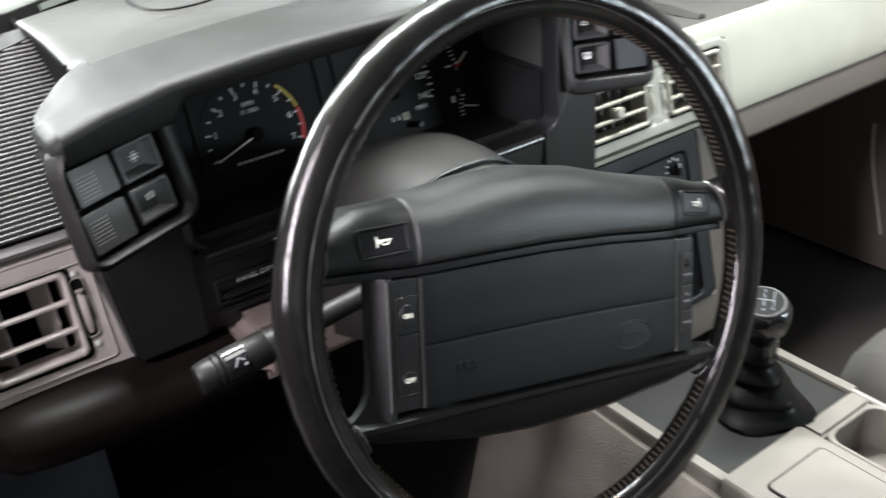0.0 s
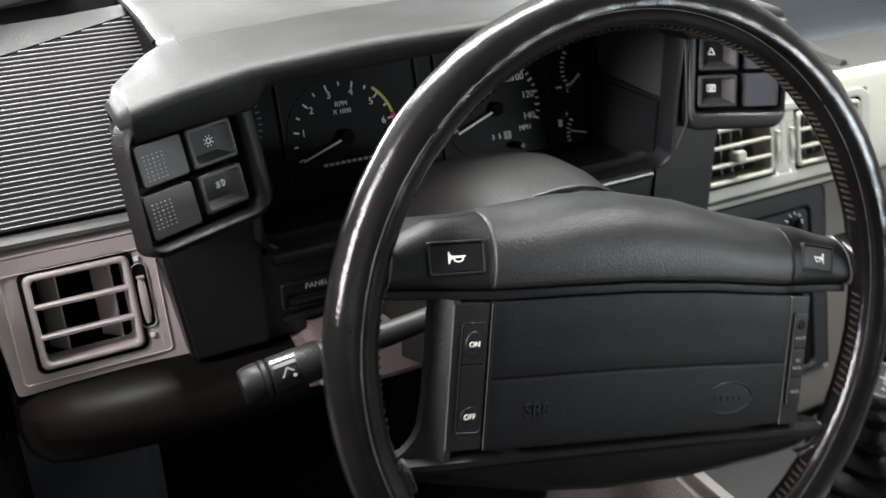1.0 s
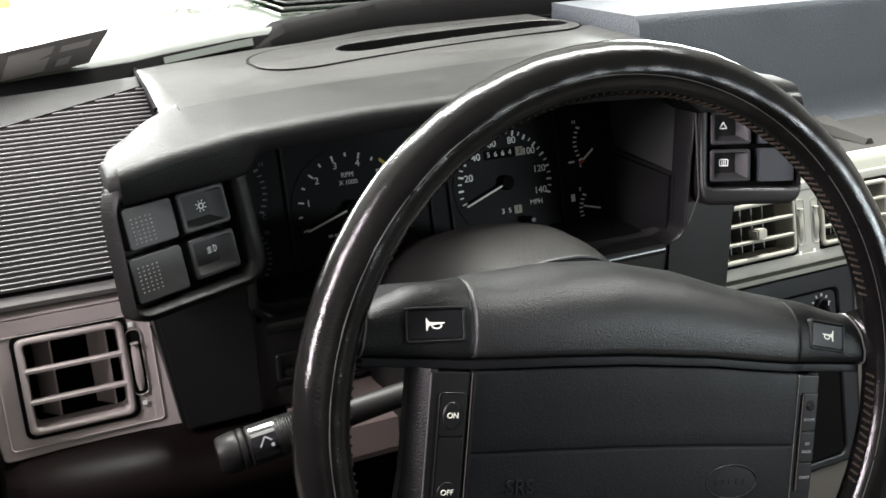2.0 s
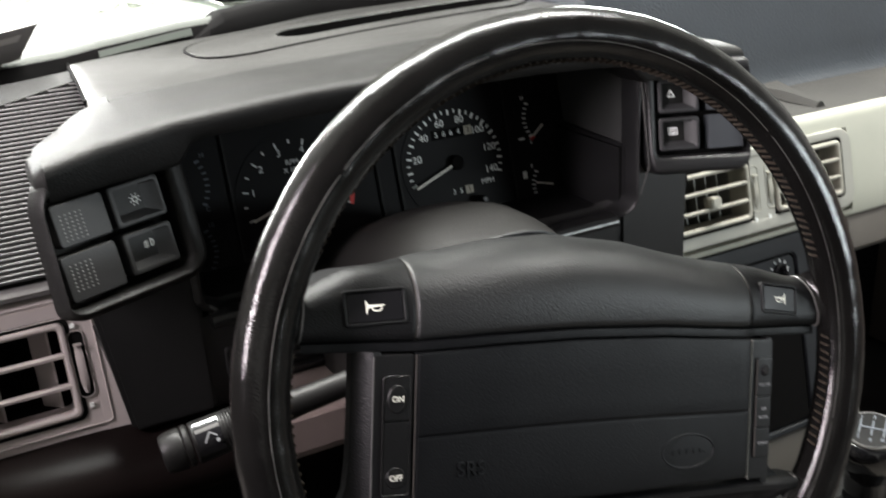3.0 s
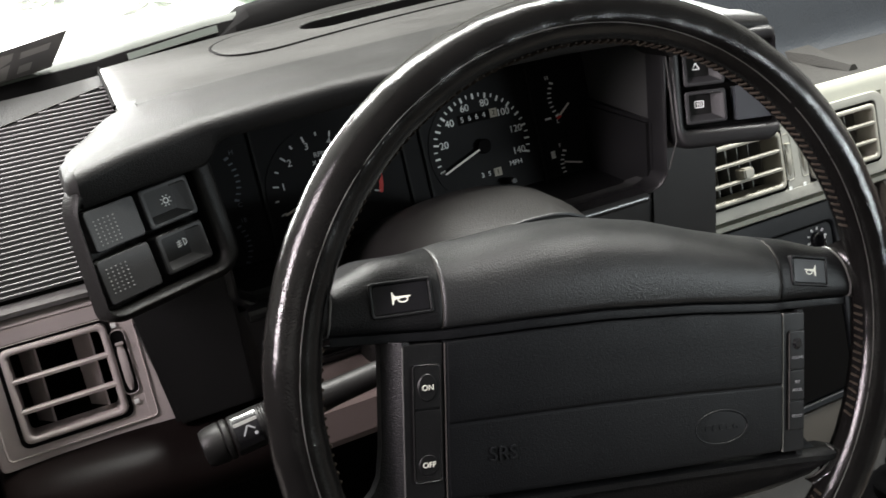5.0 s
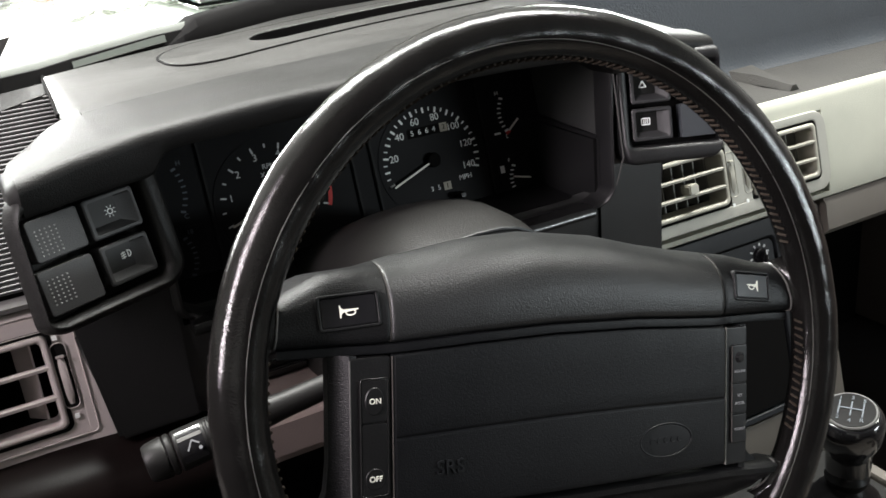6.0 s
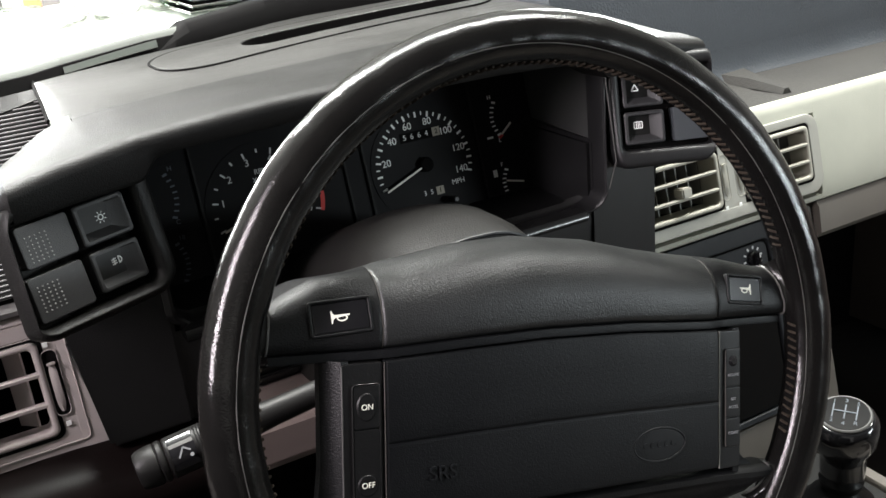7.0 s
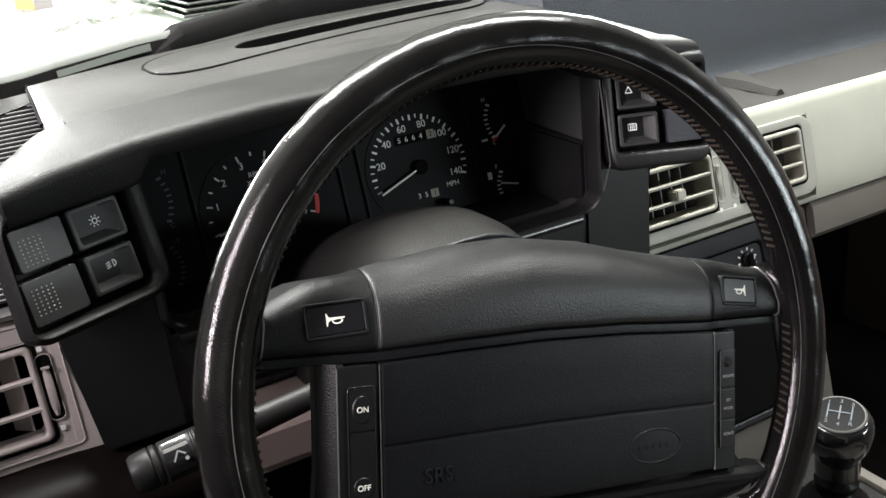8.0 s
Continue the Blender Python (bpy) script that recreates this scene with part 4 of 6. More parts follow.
loft(bm, rows, loop=True)
rim = part("rim", bm, LEATHER, wheel, "black leather rim worn shiny")
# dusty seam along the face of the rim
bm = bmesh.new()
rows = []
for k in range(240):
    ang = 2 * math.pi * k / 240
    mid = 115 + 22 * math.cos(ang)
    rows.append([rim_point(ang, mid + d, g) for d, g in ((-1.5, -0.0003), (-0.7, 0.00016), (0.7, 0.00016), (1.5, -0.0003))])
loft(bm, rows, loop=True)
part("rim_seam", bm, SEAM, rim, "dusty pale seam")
# lacing along the inner edge: short stitches side by side across the groove
bm = bmesh.new()
for k in range(224):
    ang = 2 * math.pi * k / 224
    turn = math.degrees(ang)
    if min(abs(turn - c) for c in (13.5, 166.5, 333.0, 207.0)) < 8:
        continue
    lean = 0.0052 + 0.0016 * math.sin(k * 2.1)
    tube(bm, [rim_point(ang + lean * q, 174 + 12.0 * q, 0.0001 + 0.0004 * (1 - q * q)) for q in (-1.0, -0.4, 0.4, 1.0)], 0.0009, 5)
tagged(part("lacing", bm, THREAD, rim, "cross-stitched leather lacing"), kind="stuff")

TOPV = [(-0.17, 0.0360), (-0.155, 0.0430), (-0.135, 0.0532), (-0.108, 0.0568), (-0.08, 0.0618), (-0.05, 0.0682), (-0.017, 0.0712), (0.03, 0.0677), (0.06, 0.0618), (0.09, 0.0574), (0.12, 0.0538), (0.15, 0.0478), (0.17, 0.0470)]
LOWV = [(-0.16, 0.0175), (-0.108, 0.0180), (-0.06, 0.0212), (-0.014, 0.0230), (0.04, 0.0225), (0.098, 0.0193), (0.16, 0.0183)]
SIDE = 0.1043


FACE_W = [(0.0, 0.0106), (0.03, 0.0104), (0.055, 0.0097), (0.075, 0.0084), (0.09, 0.0068), (0.1043, 0.0049), (0.117, 0.0028), (0.13, 0.0006), (0.145, -0.0012), (0.158, -0.0022), (0.17, -0.0027)]


def face_w(u):
    """How far the padded face stands towards the driver: it falls away to both rim joints."""
    return lerp(FACE_W, abs(u))


def crown_section(u, roll):
    vb, vt, w = lerp(LOWV, u), lerp(TOPV, u), face_w(u)
    h = vt - vb
    roll *= 1.0 - 0.5 * min(1.0, max(0.0, (abs(u) - 0.092) / 0.028))
    return [(vb + 0.0012, w - 0.013), (vb, w - 0.0050), (vb + 0.0006, w - 0.0022), (vb + 0.0020, w - 0.0006), (vb + 0.0045, w), (vb + h * 0.28, w + 0.0004), (vb + h * 0.44, w - 0.0007), (vb + h * 0.6, w - 0.0034 * roll),
            (vb + h * 0.74, w - 0.0078 * roll), (vb + h * 0.86, w - 0.0140 * roll), (vb + h * 0.945, w - 0.0215 * roll), (vb + h * 0.99, w - 0.030 * roll), (vb + h, w - 0.036 * roll), (vb + h * 0.985, w - 0.045 * roll), (vb + h * 0.9, w - 0.056)]


def crown(bm, u0, u1, n, roll):
    """The padded upper part of the hub between two sides: a front face that rolls back over the top."""
    rows = []
    us = [u0, u0 + 0.0005, u0 + 0.0014] + [u0 + 0.003 + (u1 - u0 - 0.006) * i / n for i in range(n + 1)] + [u1 - 0.0014, u1 - 0.0005, u1]
    for i, u in enumerate(us):
        dip = {0: 0.0016, 1: 0.0006, 2: 0.00015}.get(min(i, len(us) - 1 - i), 0.0)
        rows.append([WHEEL @ Vector((u, v, ww - dip)) for v, ww in crown_section(u, roll)])
    surface(bm, rows)


bm = bmesh.new()
crown(bm, -SIDE + 0.0002, SIDE - 0.0002, 34, 1.0)
upper_pad = part("upper_pad", bm, CROWN, wheel, "grained black vinyl horn pad")
for u0, u1 in ((-0.1680, -SIDE - 0.0002), (SIDE + 0.0002, 0.1680)):
    bm = bmesh.new()
    crown(bm, u0, u1, 12, 1.0)
    part("upper_spoke", bm, HUB2, wheel, "coarse-grained black spoke cover")
# worn pale seams beside the pad
for u in (-SIDE, SIDE):
    bm = bmesh.new()
    tube(bm, [(u, v, w - 0.0011) for v, w in crown_section(u, 1.0)[2:11]], 0.00042, 6, WHEEL)
    part("seam", bm, WORN, wheel)
# the flat rib under the pad
bm = bmesh.new()
rows = []
for i in range(61):
    u = -0.1600 + 0.3200 * i / 60
    v, w = lerp(LOWV, u), face_w(u) - (0.0009 if abs(u) < SIDE else 0.0022)
    rows.append([WHEEL @ Vector((u, v + a, w + b)) for a, b in ((0.0005, -0.008), (0.0, -0.0012), (-0.0006, -0.0003), (-0.0028, 0.0), (-0.0046, -0.0002), (-0.0050, -0.0008), (-0.0052, -0.010))])
surface(bm, rows)
part("pad_rib", bm, HUB, wheel)


def collar(points, spread, name="leather_collar"):
    """Leather drawn from the end of a spoke out over the rim; points run along the spoke's end from its underside to its top."""
    bm = bmesh.new()
    angs = [math.atan2(p[1] - RIM_DROP, p[0]) for p in points]
    mid = (angs[0] + angs[-1]) / 2
    rows = []
    for (u, v, w), g in zip(points, angs):
        a0 = Vector((u, v, w))
        r = math.hypot(u, v - RIM_DROP)
        wide = mid + (g - mid) * spread
        land = 138 if w > -0.012 else 138 + min(62, (-0.012 - w) * 3200)
        a2 = WHEEL.inverted() @ rim_point(wide, land, 0.0002)
        a1 = Vector((u * 0.1668 / r, v * 0.1668 / r, w * 0.92 + a2.z * 0.08))
        rows.append([WHEEL @ (a0 * (1 - t) ** 2 + a1 * 2 * t * (1 - t) + a2 * t * t) for t in (0, 0.15, 0.3, 0.45, 0.6, 0.75, 0.9, 1.0)])
    surface(bm, rows)
    joint = part(name, bm, LEATHER, wheel, "worn leather gathered round a spoke")
    bm = bmesh.new()
    tube(bm, [Vector(p) + Vector((0, 0, 0.0003)) for p in points if p[2] > -0.030], 0.0006, 6, WHEEL)
    part("joint_seam", bm, SEAM, joint)


for s in (-1, 1):
    pts = []
    for v, w in crown_section(s * 0.160, 1.0)[1:13]:
        u = s * math.sqrt(0.1628 ** 2 - v ** 2)
        pts.append((u, v, w + 0.0007))
    collar(pts, 1.5)

# lower pad, with its pressed crease
bm = bmesh.new()
rows = []
n = 24
levels = [1.0, 0.992, 0.975, 0.8, 0.6, 0.505, 0.493, 0.4845, 0.476, 0.464, 0.2, 0.04, 0.015, 0.0]
pad_w = lambda u: 0.0066 + 0.0026 * (1 - (u / 0.104) ** 2)
for j, k in enumerate(levels):
    row = []
    for i in range(n + 7):
        e = min(i, n + 6 - i)
        k2 = (i - 3) / n
        u = -0.1024 + 0.2048 * min(1, max(0, k2)) + (-1 if i < 3 else 1 if i > n + 3 else 0) * {0: 0.0014, 1: 0.0014, 2: 0.0009}.get(e, 0)
        vt = lerp(LOWV, u) - 0.0054
        v = -0.0685 + (vt + 0.0685) * k
        w = pad_w(u) - {0: 0.02, 1: 0.0020, 2: 0.0005}.get(e, 0) - {0: 0.0040, 1: 0.0009, 2: 0.0002}.get(min(j, len(levels) - 1 - j), 0)
        w -= {7: 0.0008, 6: 0.0004, 8: 0.0004}.get(j, 0) if e > 2 else 0
        row.append(WHEEL @ Vector((u, v, w)))
    rows.append(row)
surface(bm, rows)
lower_pad = part("lower_pad", bm, HUB, wheel, "black airbag cover with a pressed crease")
bm = bmesh.new()
lettering(bm, "SRS", 0.0105, WHEEL @ Matrix.Translation((-0.0745, -0.0465, pad_w(0.0745) + 0.0004)), 0.0005)
part("embossed_lettering", bm, EMBOSS, lower_pad)
bm = bmesh.new()
OW = pad_w(0.0594)
oval = lambda k: [(0.0594 + (0.0182 - k) * math.cos(2 * math.pi * j / 48), -0.0478 + (0.0100 - k) * math.sin(2 * math.pi * j / 48)) for j in range(48)]
ring_frame(bm, oval(0.0), oval(0.0011), WHEEL, OW - 0.003, OW + 0.0006, 0.0005)
loft(bm, [[WHEEL @ Vector((x, y, OW + d)) for x, y in oval(k)] for k, d in ((0.0010, -0.001), (0.0014, 0.00015), (0.006, 0.0003))])
for x in range(5):
    arc(bm, WHEEL, 0.0500 + x * 0.0047, -0.0478, 0.0013, 0.0019, 20 + 30 * x, 250 + 20 * x, OW, OW + 0.0008, 30)
part("embossed_oval", bm, EMBOSS, lower_pad)

# lower spokes and skirt
bm = bmesh.new()
rows = []
SKIRT = [(-0.158, -0.082, -0.0725), (-0.148, -0.087, -0.0715), (-0.12, -0.092, -0.0702), (-0.06, -0.102, -0.0696), (-0.016, -0.1055, -0.0694), (0.05, -0.104, -0.0696), (0.11, -0.0975, -0.0702), (0.138, -0.092, -0.0715), (0.155, -0.087, -0.0725)]
for u, lo, hi in SKIRT:
    back = -0.004 if abs(u) > 0.14 else 0.0
    rows.append([WHEEL @ Vector((u, v, w + back)) for v, w in ((hi - 0.002, -0.02), (hi, -0.003), (hi - 0.0008, 0.0026), (hi - 0.0030, 0.0046), (hi - 0.0062, 0.0042), (hi - 0.0078, 0.0022), (hi - 0.0100, 0.0012), (lo + 0.008, -0.003), (lo + 0.002, -0.010), (lo, -0.018), (lo + 0.003, -0.032))])
loft(bm, rows)
part("lower_spoke", bm, HUB2, wheel)
for s in (-1, 1):
    collar([(s * u, v, w) for u, v, w in ((0.1350, -0.0925, -0.0100), (0.1375, -0.0885, -0.0040), (0.1400, -0.0845, -0.0010), (0.1425, -0.0800, 0.0006), (0.1450, -0.0755, 0.0016), (0.1465, -0.0725, 0.0002), (0.1468, -0.0712, -0.0060))], 1.25)
# webs that run down beside the switch panels and flare into the lower spokes
for s, u in ((-1, -0.1264), (1, 0.1206)):
    bm = bmesh.new()
    rows = []
    for v, grow in ((0.0135, 0.0), (0.0125, 0.0005), (-0.01, 0.0003), (-0.04, 0.0005), (-0.055, 0.002), (-0.062, 0.005), (-0.068, 0.0105), (-0.0725, 0.017)):
        lip = 0.0080 if s < 0 else 0.0012
        rows.append([WHEEL @ Vector((x, v, w)) for x, w in ((u - s * 0.004, 0.0030), (u, 0.0036), (u + s * lip * 0.5, -0.0010), (u + s * (lip + grow), -0.0052), (u + s * (lip + grow + 0.0004), -0.011), (u - s * 0.006, -0.012))])
    loft(bm, rows)
    part("web", bm, HUB2, wheel)

# horn buttons


def horn(u, v, w, mat, wide, flip, twist):
    m = WHEEL @ Matrix.Translation((u, v, w)) @ pose(0, 0, 0, -11, flip * 8, twist)
    bm = bmesh.new()
    ring_frame(bm, rounded(-wide - 0.0017, wide + 0.0017, -0.0090, 0.0090, 0.0020, 4), rounded(-wide, wide, -0.0074, 0.0074, 0.0010, 4), m, -0.006, 0.0010, 0.0006)
    surround = part("horn_surround", bm, HUB2, wheel)
    bm = bmesh.new()
    slab(bm, rounded(-wide + 0.0003, wide - 0.0003, -0.0071, 0.0071, 0.001, 4), m, -0.006, 0.0007, 0.0006)
    button = part("horn_button", bm, mat, wheel, "glossy black horn button with a white horn symbol")
    bm = bmesh.new()
    z0, z1 = 0.0006, 0.0010
    side = -1 if flip > 0 else 1
    pts = [(-0.0047, -0.0030), (-0.0042, -0.0030), (-0.0037, -0.0012), (-0.0028, -0.0004), (0.0046, 0.0004), (0.0048, 0.0010), (-0.0028, 0.0012), (-0.0037, 0.0020), (-0.0042, 0.0034), (-0.0047, 0.0034)]
    loft(bm, [[m @ Vector((side * x, y, z)) for x, y in pts] for z in (z0, z1)])
    o = [(0.0008 + 0.0027 * math.cos(2 * math.pi * k / 24), -0.0006 + 0.0017 * math.sin(2 * math.pi * k / 24)) for k in range(24)]
    i = [(0.0008 + 0.0020 * math.cos(2 * math.pi * k / 24), -0.0006 + 0.0010 * math.sin(2 * math.pi * k / 24)) for k in range(24)]
    ring_frame(bm, [(side * x, y) for x, y in o], [(side * x, y) for x, y in i], m, z0 - 0.0002, z1 - 0.0001, 0.00005)
    part("horn_symbol", bm, SIGNAL, button)


horn(-0.1250, 0.0352, 0.0005, GLOSS, 0.0140, -1, 5)
horn(0.1280, 0.0356, 0.0002, DULL, 0.0140, 1, -6)

# cruise switches
bm = bmesh.new()
slab(bm, rounded(-0.1262, -0.1046, -0.0670, 0.0122, 0.0012, 3), WHEEL, -0.014, 0.0042, 0.0008)
left_panel = part("cruise_panel", bm, SATIN, wheel)
# the bevel's highlight, painted as a thin pale bar
bm = bmesh.new()
tube(bm, [(-0.1262, 0.0112, 0.0040), (-0.1262, -0.066, 0.0040)], 0.0005, 6, WHEEL)
part("edge_highlight", bm, SEAM, left_panel)
bm = bmesh.new()
ring_frame(bm, rounded(-0.1216, -0.1068, -0.0572, 0.0022, 0.0022, 4), rounded(-0.1210, -0.1074, -0.0566, 0.0016, 0.0017, 4), WHEEL, 0.003, 0.0056, 0.0003)
part("rocker_edge", bm, POLISHED, left_panel)
for y0, y1, word, wy, dish in ((-0.0200, 0.0015, "ON", -0.0094, True), (-0.0565, -0.0206, "OFF", -0.0482, False)):
    bm = bmesh.new()
    slab(bm, rounded(-0.1209, -0.1075, y0, y1, 0.0012, 3), WHEEL, 0.0, 0.0054, 0.0005)
    key = part("cruise_key", bm, SATIN, left_panel)
    bm = bmesh.new()
    if dish:
        disc(bm, WHEEL, -0.1142, -0.0094, 0.0052, 0.0050, 0.0060, 24, 0.0007, 0.0072)
    else:
        disc(bm, WHEEL, -0.1142, -0.0482, 0.0052, 0.0050, 0.0058, 24, 0.0005, 0.0055)
    part("thumb_rest", bm, SATIN, key)
    bm = bmesh.new()
    lettering(bm, word, 0.0040, WHEEL @ Matrix.Translation((-0.1139, wy, 0.0061 if dish else 0.0059)))
    part("lettering", bm, SIGNAL, key)
bm = bmesh.new()
slab(bm, rounded(0.1046, 0.1206, -0.0690, 0.0126, 0.0012, 3), WHEEL, -0.014, 0.0050, 0.0008)
right_panel = part("cruise_panel", bm, SATIN, wheel)
bm = bmesh.new()
tube(bm, [(SIDE, 0.013, 0.0056), (SIDE, -0.068, 0.0056)], 0.0005, 6, WHEEL)
part("worn_edge", bm, VANE, right_panel)
bm = bmesh.new()
tube(bm, [(-SIDE, 0.012, 0.0050), (-SIDE, -0.067, 0.0050)], 0.0004, 6, WHEEL)
part("worn_edge", bm, WORN, left_panel)
for y0, y1, words in ((-0.0203, 0.0022, (("RESUME", -0.0135),)), (-0.0385, -0.0209, (("SET", -0.0278), ("ACCEL", -0.0325))), (-0.0562, -0.0391, (("COAST", -0.0478),))):
    bm = bmesh.new()
    slab(bm, rounded(0.1088, 0.1196, y0, y1, 0.001, 3), WHEEL, 0.0, 0.0064, 0.0007)
    key = part("cruise_key", bm, SATIN, right_panel)
    if y1 > 0:
        bm = bmesh.new()
        disc(bm, WHEEL, 0.1140, -0.0052, 0.0034, 0.006, 0.0078, 20, 0.0014)
        part("thumb_rest", bm, GLOSS, key)
    bm = bmesh.new()
    for word, wy in words:
        lettering(bm, word, 0.0023, WHEEL @ Matrix.Translation((0.1142, wy, 0.0066)))
    part("lettering", bm, DIMMER, key)
# highlight along the key edges, painted as a pale bar
bm = bmesh.new()
tube(bm, [(0.1086, 0.0012, 0.0062), (0.1086, -0.0555, 0.0062)], 0.0003, 6, WHEEL)
part("edge_highlight", bm, WORN, right_panel)
# hub back, which carries the wheel on its column
bm = bmesh.new()
box(bm, WHEEL, -0.1, 0.095, -0.066, 0.050, -0.05, -0.012, 0.012, 3)
disc(bm, WHEEL, 0, 0, 0.045, -0.10, -0.045, 32)
part("hub", bm, BLACK, wheel)

# ---- steering column ----
column = thing("steering_column", "black plastic steering column shroud", "steering column")


def dome(y, top, half, low, n=18):
    """A cross-section of the shroud: a flattened arch on straight sides."""
    out = [(-0.008 - half, y, low)]
    for k in range(n + 1):
        a = math.pi - math.pi * k / n
        c, s = math.cos(a), math.sin(a)
        out.append((-0.008 + half * math.copysign(abs(c) ** 0.75, c), y, top - (top - low) * 0.62 * (1 - abs(s) ** 0.8)))
    out.append((-0.008 + half, y, low))
    return out


bm = bmesh.new()
loft(bm, [dome(0.128, 0.806, 0.062, 0.69), dome(0.131, 0.8115, 0.067, 0.685), dome(0.16, 0.8135, 0.073, 0.68), dome(0.20, 0.8105, 0.079, 0.67), dome(0.24, 0.80, 0.083, 0.66), dome(0.29, 0.778, 0.084, 0.65)])
part("upper_shroud", bm, SHROUD, column)
bm = bmesh.new()
loft(bm, [dome(0.085, 0.794, 0.052, 0.70), dome(0.088, 0.799, 0.055, 0.70), dome(0.124, 0.8085, 0.063, 0.69), dome(0.1265, 0.8085, 0.063, 0.69), dome(0.128, 0.804, 0.06, 0.69)])
part("collar", bm, SHROUD, column)
# bead added to give the crescent highlight along the collar's rear edge
bm = bmesh.new()
tube(bm, [Vector(p) + Vector((0, 0, 0.0006)) for p in dome(0.1285, 0.8105, 0.0655, 0.69)[6:16]], 0.0014, 8)
part("collar_edge", bm, EMBOSS, column)
bm = bmesh.new()
box(bm, Matrix(), -0.07, 0.055, 0.12, 0.33, 0.655, 0.70, 0.012, 3)
part("lower_shroud", bm, BLACK, column)
bm = bmesh.new()
box(bm, Matrix(), -0.155, 0.09, 0.205, 0.34, 0.645, 0.693, 0.012, 3)
part("column_cover", bm, GREYBROWN, column, "grey-brown plastic cover under the column")

# ---- turn signal stalk ----
stalk = thing("turn_signal_stalk", "black turn signal stalk with ribbed end and bright wiper label", "stalk")
tip, root = Vector((-0.2245, 0.118, 0.7395)), Vector((-0.060, 0.108, 0.7620))
way = (root - tip).normalized()


def along(d):
    return tip + way * d


bm = bmesh.new()
tube(bm, [along(0.045), along(0.075), along(0.105), along(0.14), root], [0.0098, 0.0078, 0.0072, 0.0078, 0.0095], 16)
part("arm", bm, STALK, stalk)
bm = bmesh.new()
tube(bm, [along(d) for d in (0.0135, 0.0145, 0.028, 0.046, 0.0475)], [0.0106, 0.0116, 0.0116, 0.0108, 0.0095], 24)
sleeve = part("sleeve", bm, STALK, stalk)
bm = bmesh.new()
tube(bm, [along(0.0305 + 0.0008 * k) for k in range(19)], [0.0109 if k % 2 == 0 else 0.0118 for k in range(19)], 24)
part("ribbing", bm, STALK, stalk)
bm = bmesh.new()
tube(bm, [along(d) for d in (-0.0035, -0.003, -0.001, 0.003, 0.0075, 0.0085)], [0.006, 0.0096, 0.0108, 0.0113, 0.0116, 0.0110], 24)
tube(bm, [along(d) for d in (0.0088, 0.0098, 0.0118, 0.0128)], [0.0106, 0.0116, 0.0116, 0.0106], 24)
part("cap", bm, STALK, stalk)
# label patch on the side that faces the driver
face = (Vector((0.0, -0.82, 0.58)) - way * way.dot(Vector((0.0, -0.82, 0.58)))).normalized()
LAB = Matrix((way, face.cross(way), face)).transposed().to_4x4()
LAB.translation = along(0.0225)
bm = bmesh.new()
rows = []
for k in range(9):
    a = radians(-48 + 96 * k / 8)
    rows.append([LAB @ Vector((x, 0.01180 * math.sin(a), 0.01180 * math.cos(a))) for x in (-0.0068, 0.0068)])
surface(bm, rows)
label = part("label", bm, GLOSS, stalk)
bm = bmesh.new()
rows = []
for k in range(4):
    a = radians(16 + 11 * k / 3)
    rows.append([LAB @ Vector((x, 0.01195 * math.sin(a), 0.01195 * math.cos(a))) for x in (-0.0066, 0.0066)])
surface(bm, rows)
part("label_patch", bm, MID, stalk)
bm = bmesh.new()
flat = LAB @ Matrix.Translation((0, 0, 0.0116))
bar(bm, flat, -0.003, -0.003, 0.0005, 0.002, 0.0009, 0, 0.0006)
bar(bm, flat, 0.0005, 0.002, 0.004, -0.001, 0.0009, 0, 0.0006)
disc(bm, flat, 0.0038, -0.0035, 0.0011, 0, 0.0006, 10)
part("wiper_symbol", bm, DIMMER, stalk)

# ---- air vents ----


